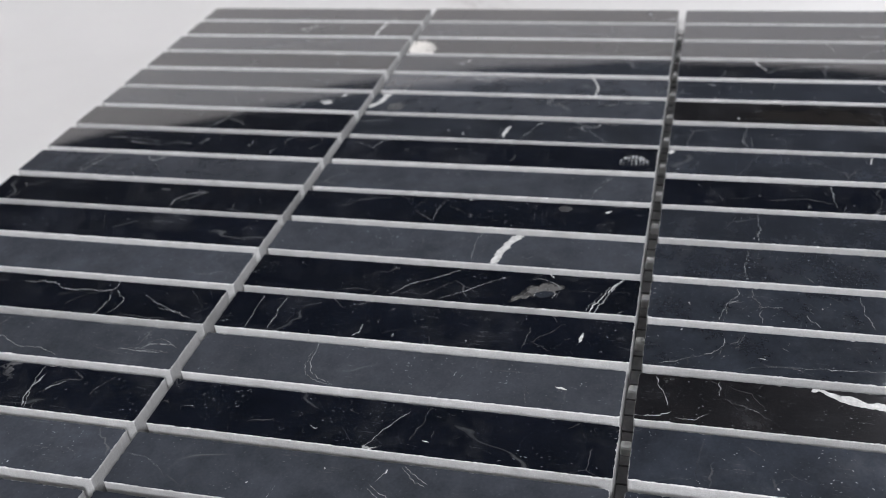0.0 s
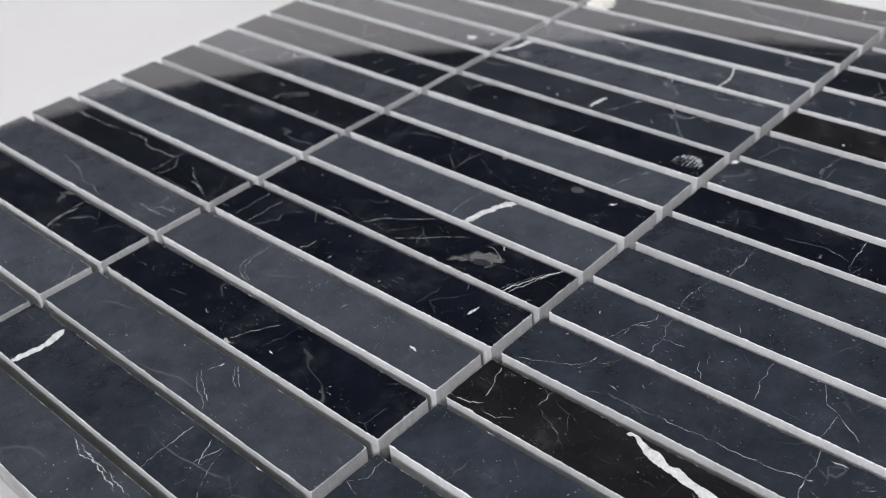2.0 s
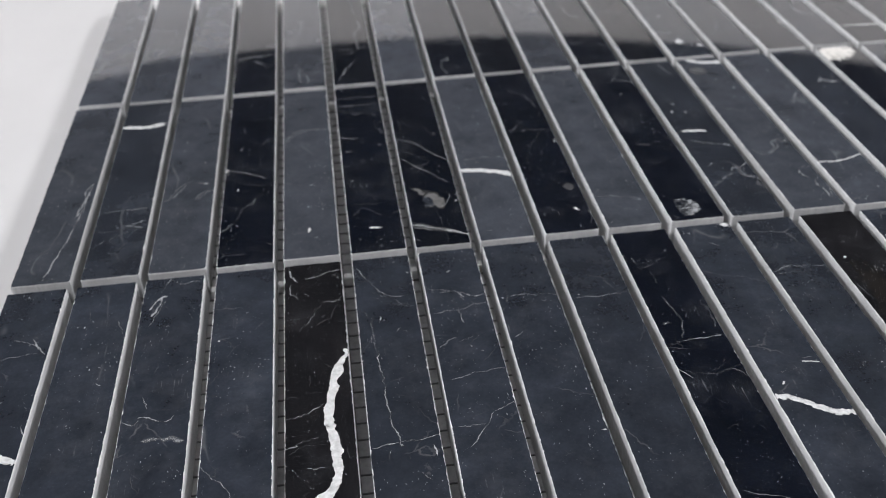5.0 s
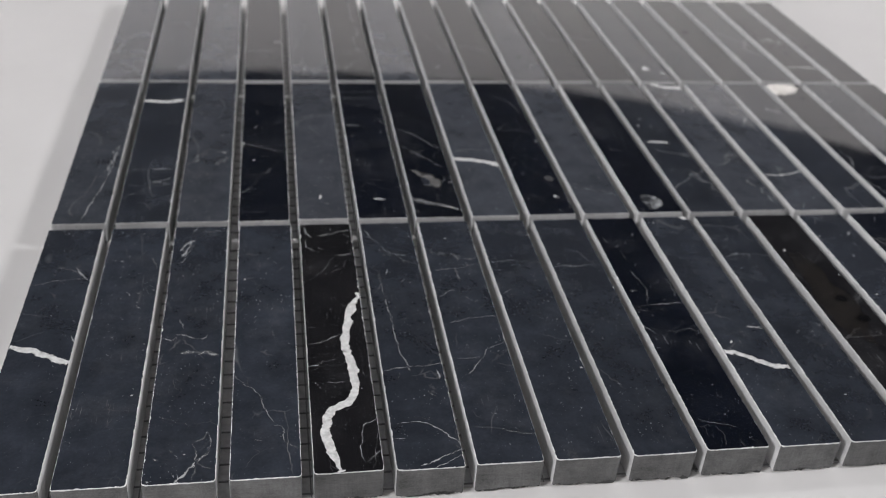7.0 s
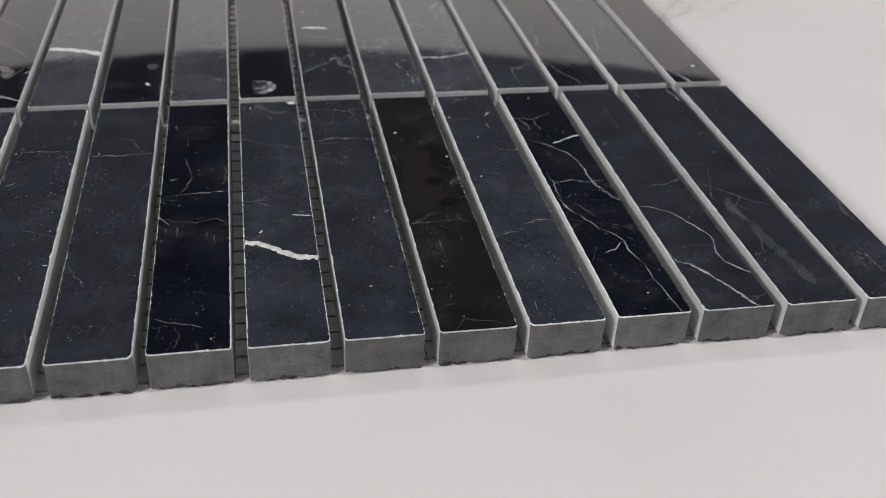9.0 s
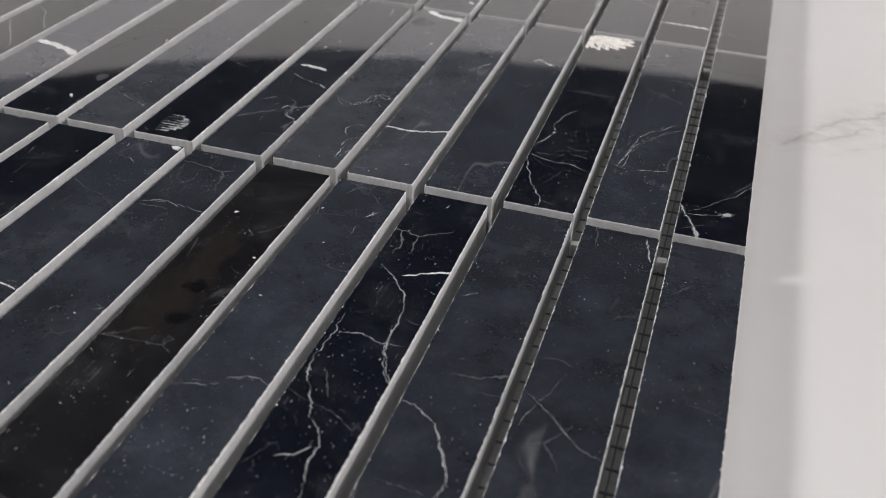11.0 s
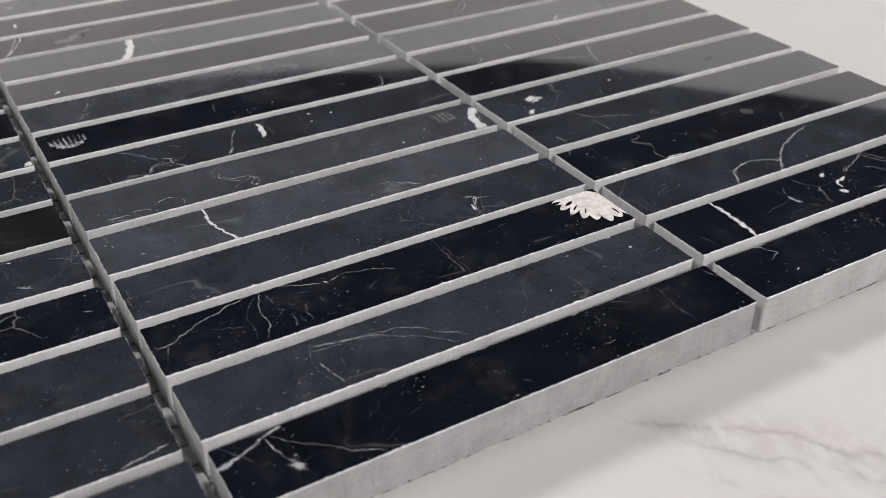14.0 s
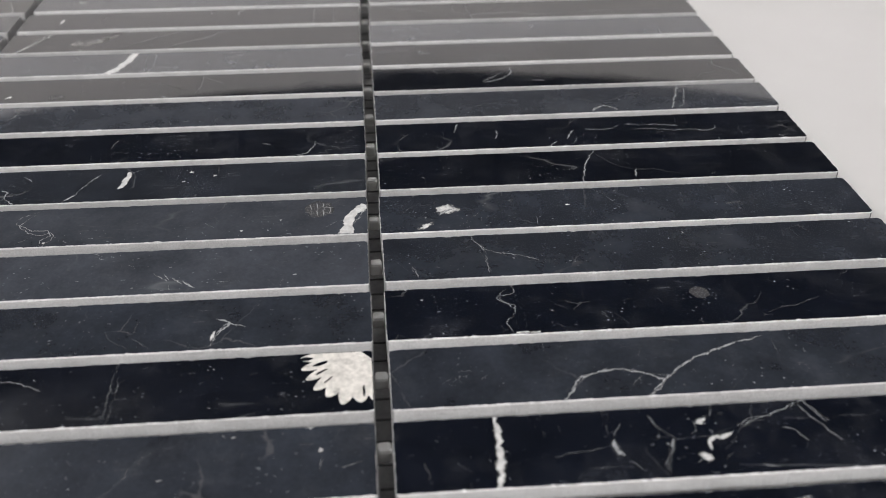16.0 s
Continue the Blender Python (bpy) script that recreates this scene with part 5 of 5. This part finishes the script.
vein(2, 5, 0.80, 2, (4.1, 8.1), (4.4, 0.4), (2.1, -5.7), (2.5, -10.4), (3.3, -18.1), (7.1, -18.7))
vein(2, 5, 0.60, 2, (2.8, -18.7), (-1.5, -20.0), (-7.0, -19.4))
vein(2, 5, 0.50, 2, (3.7, -20.0), (-0.7, -23.7), (-6.6, -22.5))
vein(2, 5, 0.40, 3, (-3.7, -9.2), (0.2, -12.4), (3.3, -18.1))
vein(2, 5, 0.50, 2, (2.5, -28.4), (-2.0, -36.3), (-5.5, -45.1))
vein(2, 5, 0.40, 3, (-3.2, -44.9), (-0.4, -47.8))
vein(2, 5, 0.30, 3, (5.5, -40.1), (-1.4, -46.4))
vein(2, 5, 0.60, 2, (-2.4, -34.7), (-3.6, -41.9))
vein(2, 6, 0.30, 3, (-2.9, -35.5), (-2.6, -41.9), (-2.3, -48.9))
vein(2, 6, 0.50, 3, (-3.6, -35.6), (-3.9, -42.7))
vein(2, 8, 0.90, 2, (-5.6, -12.8), (0.2, -14.5), (3.9, -21.0))
vein(2, 8, 0.30, 3, (-5.1, -4.6), (2.7, -5.3))
vein(2, 8, 0.70, 2, (3.7, -5.2), (3.4, -8.6))
vein(2, 8, 0.90, 2, (-2.8, -14.6), (3.1, -21.1))
vein(2, 9, 0.60, 2, (-6.1, 28.4), (1.6, 26.9), (7.1, 23.7))
vein(2, 9, 0.40, 3, (6.9, 48.1), (5.7, 38.8))
vein(2, 9, 0.50, 2, (6.9, 11.5), (7.1, 3.7))
vein(2, 9, 1.20, 2, (6.6, 22.5), (-0.5, 25.1), (-7.1, 27.3))
vein(2, 9, 1.50, 2, (6.3, 3.0), (3.7, 5.9), (6.2, 9.5))
vein(2, 9, 0.90, 3, (-1.0, 1.8), (2.2, 5.0))
vein(2, 9, 0.50, 3, (-6.5, -10.3), (-3.0, -5.4), (1.4, -5.0))
vein(2, 9, 1.00, 3, (-1.1, -26.1), (1.3, -23.4))
vein(2, 10, 0.60, 2, (-1.6, 29.8), (1.5, 27.3), (-0.1, 10.7))
vein(2, 10, 0.40, 3, (2.1, -1.6), (7.1, -6.2))
vein(2, 10, 1.30, 2, (3.8, -5.7), (0.7, -4.5), (-0.8, -3.4))
vein(2, 10, 1.00, 2, (7.1, -10.1), (4.8, -8.1))
vein(2, 10, 0.60, 2, (-0.9, -0.8), (-0.5, 4.2), (-2.8, 7.6))
vein(2, 10, 0.90, 2, (-2.7, 8.8), (-2.2, 15.0), (-1.0, 21.2))
vein(2, 10, 0.90, 2, (-1.5, -31.2), (-6.0, -29.9))
vein(2, 10, 0.60, 2, (2.4, -22.1), (-2.0, -21.4))
vein(2, 11, 0.80, 2, (7.0, -6.2), (-0.6, -4.3), (-6.7, -1.2))
vein(2, 11, 1.20, 2, (2.0, 6.0), (5.8, 5.3))
vein(2, 11, 0.50, 3, (-5.5, -1.2), (-0.0, 1.9), (2.5, 5.6))
vein(2, 11, 0.50, 3, (2.6, 5.8), (2.9, 9.7), (5.0, 14.6))
vein(2, 11, 1.00, 2, (2.5, -40.3), (2.9, -39.3))
vein(2, 11, 0.80, 3, (0.6, -10.9), (1.7, -10.6))
vein(2, 11, 0.70, 3, (-3.0, -6.3), (-4.0, -4.4))
vein(2, 11, 0.60, 2, (5.0, -17.6), (4.5, -16.8))
vein(2, 12, 1.40, 3, (1.5, 20.5), (0.8, 24.2))
vein(2, 12, 0.80, 2, (-3.5, -23.4), (-3.4, -21.8))
vein(2, 12, 1.30, 2, (-1.2, -34.0), (1.3, -37.3))
vein(2, 12, 0.50, 3, (-6.8, -23.8), (-4.9, -23.9))
vein(2, 12, 0.40, 2, (-6.7, -4.8), (-2.9, -2.3), (1.2, -0.8))
vein(2, 12, 1.00, 1, (-0.9, -11.7), (-0.7, -10.7))
vein(2, 12, 0.35, 3, (-1.4, -14.6), (-0.3, -12.3))
vein(2, 12, 0.40, 3, (6.0, -33.5), (3.0, -31.3), (0.8, -29.1))
vein(2, 12, 0.40, 3, (0.8, -45.6), (-2.8, -42.0), (-6.4, -37.8))
vein(2, 12, 0.60, 2, (5.0, -24.1), (4.8, -23.4))
vein(2, 12, 0.40, 2, (3.1, -18.1), (6.4, -18.5))
vein(2, 13, 0.35, 2, (-5.9, -32.2), (-0.7, -29.9), (5.9, -30.2))
vein(2, 13, 0.25, 3, (-0.7, -29.9), (3.1, -19.9))
vein(2, 13, 0.80, 2, (-5.5, 8.5), (-4.5, 8.7))
vein(2, 13, 0.60, 3, (5.6, -43.6), (5.6, -41.5))
vein(2, 13, 0.40, 2, (3.3, -44.0), (4.6, -43.7))
vein(2, 13, 0.50, 2, (-7.0, -32.1), (-3.4, -31.1), (-1.4, -29.1), (0.2, -24.6), (2.4, -20.4))
vein(2, 13, 0.30, 3, (2.4, -20.4), (4.9, -16.2))
vein(2, 13, 0.35, 3, (-3.1, -30.8), (0.6, -30.5), (5.5, -29.7))
vein(2, 13, 0.50, 2, (2.8, -43.8), (6.3, -43.0))
vein(2, 13, 0.40, 3, (-6.9, -8.7), (-5.1, -8.3))
vein(2, 14, 0.40, 2, (-6.0, -27.3), (-3.9, -29.1), (0.5, -27.2), (3.6, -28.6), (6.8, -28.1))
vein(2, 14, 1.00, 1, (6.8, -27.6), (7.1, -23.6))
vein(2, 14, 0.30, 3, (4.6, 15.8), (0.8, 26.3))
vein(2, 14, 0.28, 3, (2.2, -12.7), (5.5, -11.1))
vein(2, 14, 0.28, 3, (2.7, -10.1), (6.0, -8.5))
vein(2, 14, 0.28, 3, (4.7, -20.3), (6.6, -18.7))
vein(2, 14, 0.40, 2, (5.7, 3.5), (6.6, 4.8))
vein(2, 14, 0.50, 2, (-7.1, -27.0), (-5.6, -26.4), (-4.2, -27.4), (-4.1, -29.2), (-2.5, -29.4), (-1.2, -26.9), (0.2, -27.0))
vein(2, 14, 1.00, 2, (0.9, -21.0), (1.3, -20.2))
vein(2, 14, 0.50, 2, (1.9, -12.4), (3.1, -11.7))
vein(2, 15, 1.20, 2, (7.1, -22.9), (2.2, -19.3), (0.6, -13.5), (2.4, -8.6), (3.2, -6.6), (-0.5, -1.4), (-3.6, 5.1), (-6.0, 12.5))
vein(2, 15, 1.20, 2, (7.1, -10.1), (5.8, -8.6), (2.6, -5.5))
vein(2, 15, 0.30, 3, (2.4, -40.4), (0.3, -33.2))
vein(2, 15, 0.30, 3, (-5.9, 13.5), (0.7, 13.3), (5.6, 13.7))
vein(2, 15, 0.28, 3, (1.7, -40.7), (-0.7, -35.5))
vein(2, 15, 0.28, 3, (-0.7, -39.1), (-0.8, -36.0))
vein(2, 15, 0.25, 3, (-7.1, -24.1), (-2.5, -23.5), (1.9, -23.9))
vein(2, 15, 0.30, 3, (-6.5, -5.9), (-2.5, -9.7), (0.8, -11.5))
vein(2, 15, 0.70, 2, (5.1, -21.6), (2.4, -18.9), (0.1, -14.8))
vein(2, 15, 0.50, 3, (5.2, -12.1), (2.3, -9.8))
vein(2, 15, 1.00, 2, (6.0, -9.0), (2.9, -5.3))
vein(2, 15, 1.00, 2, (0.8, -11.1), (2.2, -9.0), (2.6, -5.6))
vein(2, 15, 0.90, 2, (5.2, -4.2), (5.0, -3.6))
vein(2, 16, 0.40, 2, (-7.1, 12.9), (-2.3, 15.0))
vein(2, 16, 0.40, 2, (-6.3, 11.7), (-3.0, 13.0), (2.0, 15.6))
vein(2, 16, 0.50, 3, (5.3, -11.8), (1.0, -9.8))
vein(2, 16, 1.60, 3, (-0.8, -17.6), (2.8, -17.6))
vein(2, 16, 1.40, 3, (-0.8, -17.1), (2.2, -16.9))
vein(2, 16, 0.60, 3, (-0.6, -8.3), (3.5, -10.6), (6.3, -10.9))
vein(2, 16, 0.35, 2, (-2.6, 1.7), (-5.3, 9.3), (-6.3, 12.5))
vein(2, 16, 0.70, 3, (-3.9, -4.8), (-5.0, -2.2))
vein(2, 16, 1.20, 1, (2.2, -4.0), (0.6, -3.9), (-0.4, -1.0), (-1.0, 0.2))
vein(2, 16, 1.10, 2, (-1.9, 0.8), (-3.1, 2.1))
vein(2, 16, 0.35, 2, (4.6, -6.8), (3.3, -4.8))
vein(2, 16, 0.60, 2, (-2.3, 2.0), (-4.4, 6.7), (-7.0, 12.9))
vein(2, 16, 0.45, 2, (-7.0, 12.9), (-4.2, 13.8), (-1.8, 14.6))
vein(2, 16, 1.50, 1, (-3.5, -4.4), (-4.0, -3.1))
vein(2, 16, 1.20, 3, (-4.8, -1.3), (-5.6, 0.5))
vein(2, 16, 0.50, 3, (-7.1, -1.3), (-4.7, -2.2))
vein(2, 16, 0.50, 2, (-3.9, -4.9), (-2.2, -4.9), (-1.1, -5.8))
vein(2, 16, 1.00, 3, (-5.7, -11.3), (-3.0, -10.5), (-0.5, -8.6))
vein(2, 16, 1.00, 3, (-0.5, -8.6), (2.1, -9.8), (5.7, -10.8))
vein(2, 16, 0.40, 3, (-0.3, -8.8), (-0.4, -5.8), (-1.0, -2.8), (-2.0, 0.5))
vein(2, 16, 0.40, 2, (-4.1, -15.7), (-0.9, -17.3))
vein(2, 16, 1.80, 2, (-0.9, -17.3), (1.1, -17.6), (2.4, -16.5))
vein(2, 16, 0.40, 3, (1.9, -26.8), (1.2, -22.3), (0.5, -18.4))
vein(2, 16, 0.30, 3, (4.5, -21.9), (4.4, -18.6), (4.7, -15.8))
vein(2, 16, 0.50, 2, (3.4, -16.2), (5.2, -14.7))
vein(2, 16, 0.50, 2, (-1.7, 7.8), (-0.5, 9.6), (1.6, 10.6))
vein(2, 16, 0.50, 3, (-2.5, 10.7), (-1.8, 11.4))
vein(2, 16, 0.50, 3, (2.8, -0.8), (4.1, -2.5))
vein(2, 16, 0.50, 2, (5.5, 2.2), (6.2, 4.6))
vein(2, 16, 0.90, 2, (0.8, -10.1), (0.3, -9.6))
vein(2, 16, 1.50, 1, (-7.1, -33.9), (0.5, -34.1), (7.1, -34.9))
vein(2, 17, 0.70, 2, (-7.1, -43.8), (-7.1, -38.6), (-3.5, -35.5))
vein(2, 17, 0.70, 2, (-2.2, -38.8), (-3.5, -35.5))
vein(2, 17, 0.80, 2, (-3.4, -1.1), (-5.1, 6.6))
vein(2, 17, 0.90, 2, (2.7, -37.3), (2.4, -36.1))
vein(2, 17, 0.90, 3, (2.6, -23.4), (2.5, -22.2))
vein(2, 17, 1.20, 2, (-4.4, -13.3), (-3.9, -12.5))
vein(2, 17, 1.00, 3, (-4.7, -19.7), (-4.4, -19.1))
vein(2, 17, 0.70, 3, (-5.9, -9.3), (-4.2, -10.3), (-2.5, -9.5), (0.4, -9.4))
vein(2, 17, 1.00, 3, (-1.5, -4.1), (-1.5, -3.0))
vein(2, 17, 1.50, 2, (-3.5, -1.8), (-4.5, 0.5), (-4.2, 3.0), (-4.9, 6.8))

# ---- the backing under the strips ----
W_ALL, L_ALL = COLUMNS * PITCH_X - GAP, ROWS * PITCH_Y - GAP
bv, bf = [], []
box(bv, bf, 0.0012, W_ALL - 0.0012, 0.0022, L_ALL - 0.0022, TABLE_Z, TABLE_Z + 0.0004)
mesh_object("backing", bv, bf, [BACKING], sheet, "grey resin-coated backing seen in the joints")
tv, tf = [], []
for k in range(int(L_ALL / 0.005)):
    y = 0.0025 + 0.005 * k
    box(tv, tf, 0.0014, W_ALL - 0.0014, y - 0.00014, y + 0.00014, TABLE_Z + 0.0003, TABLE_Z + 0.00068)
for k in range(int(W_ALL / 0.005)):
    x = 0.0025 + 0.005 * k
    box(tv, tf, x - 0.00014, x + 0.00014, 0.0018, L_ALL - 0.0018, TABLE_Z + 0.0003, TABLE_Z + 0.00064)
tagged(mesh_object("fibre_net", tv, tf, [THREAD], sheet, "grey fibre net"), kind="stuff")

# low rounded white plugs stand in for light where four strips meet
CROSSING_WHITE = material("crossing_light_white", 0.15, (0.88, 0.88, 0.86))[0]
n = 20
dot_v, dot_f = [(0.0, 0.0, 0.0026)], []
for z, grow in ((0.0025, 0.80), (0.0021, 0.97), (0.0, 1.0)):
    for k in range(n):
        c1, s1 = math.cos(2 * math.pi * k / n), math.sin(2 * math.pi * k / n)
        dot_v.append((0.00122 * grow * math.copysign(abs(c1) ** 0.45, c1), 0.00122 * grow * math.copysign(abs(s1) ** 0.45, s1), z))
dot_f += [(0, 1 + k, 1 + (k + 1) % n) for k in range(n)]
for r in (0, 1):
    dot_f += [(1 + r * n + k, 1 + (r + 1) * n + k, 1 + (r + 1) * n + (k + 1) % n, 1 + r * n + (k + 1) % n) for k in range(n)]
dot = mesh_object("crossing_light_dot", dot_v, dot_f, [CROSSING_WHITE], sheet, "small white dot standing in for light at a joint crossing")
dot.matrix_basis = pose(PITCH_X - GAP / 2, PITCH_Y - GAP / 2, TABLE_Z + 0.0003)
for row in (1, 2):
    for col in range(1, COLUMNS):
        if (row, col) != (1, 1):
            other = new("crossing_light_dot", dot.data)
            other.parent = sheet
            other.matrix_basis = pose(col * PITCH_X - GAP / 2, row * PITCH_Y - GAP / 2, TABLE_Z + 0.0003 - rng.uniform(0, 0.0005), 0, 0, rng.uniform(-3, 3))
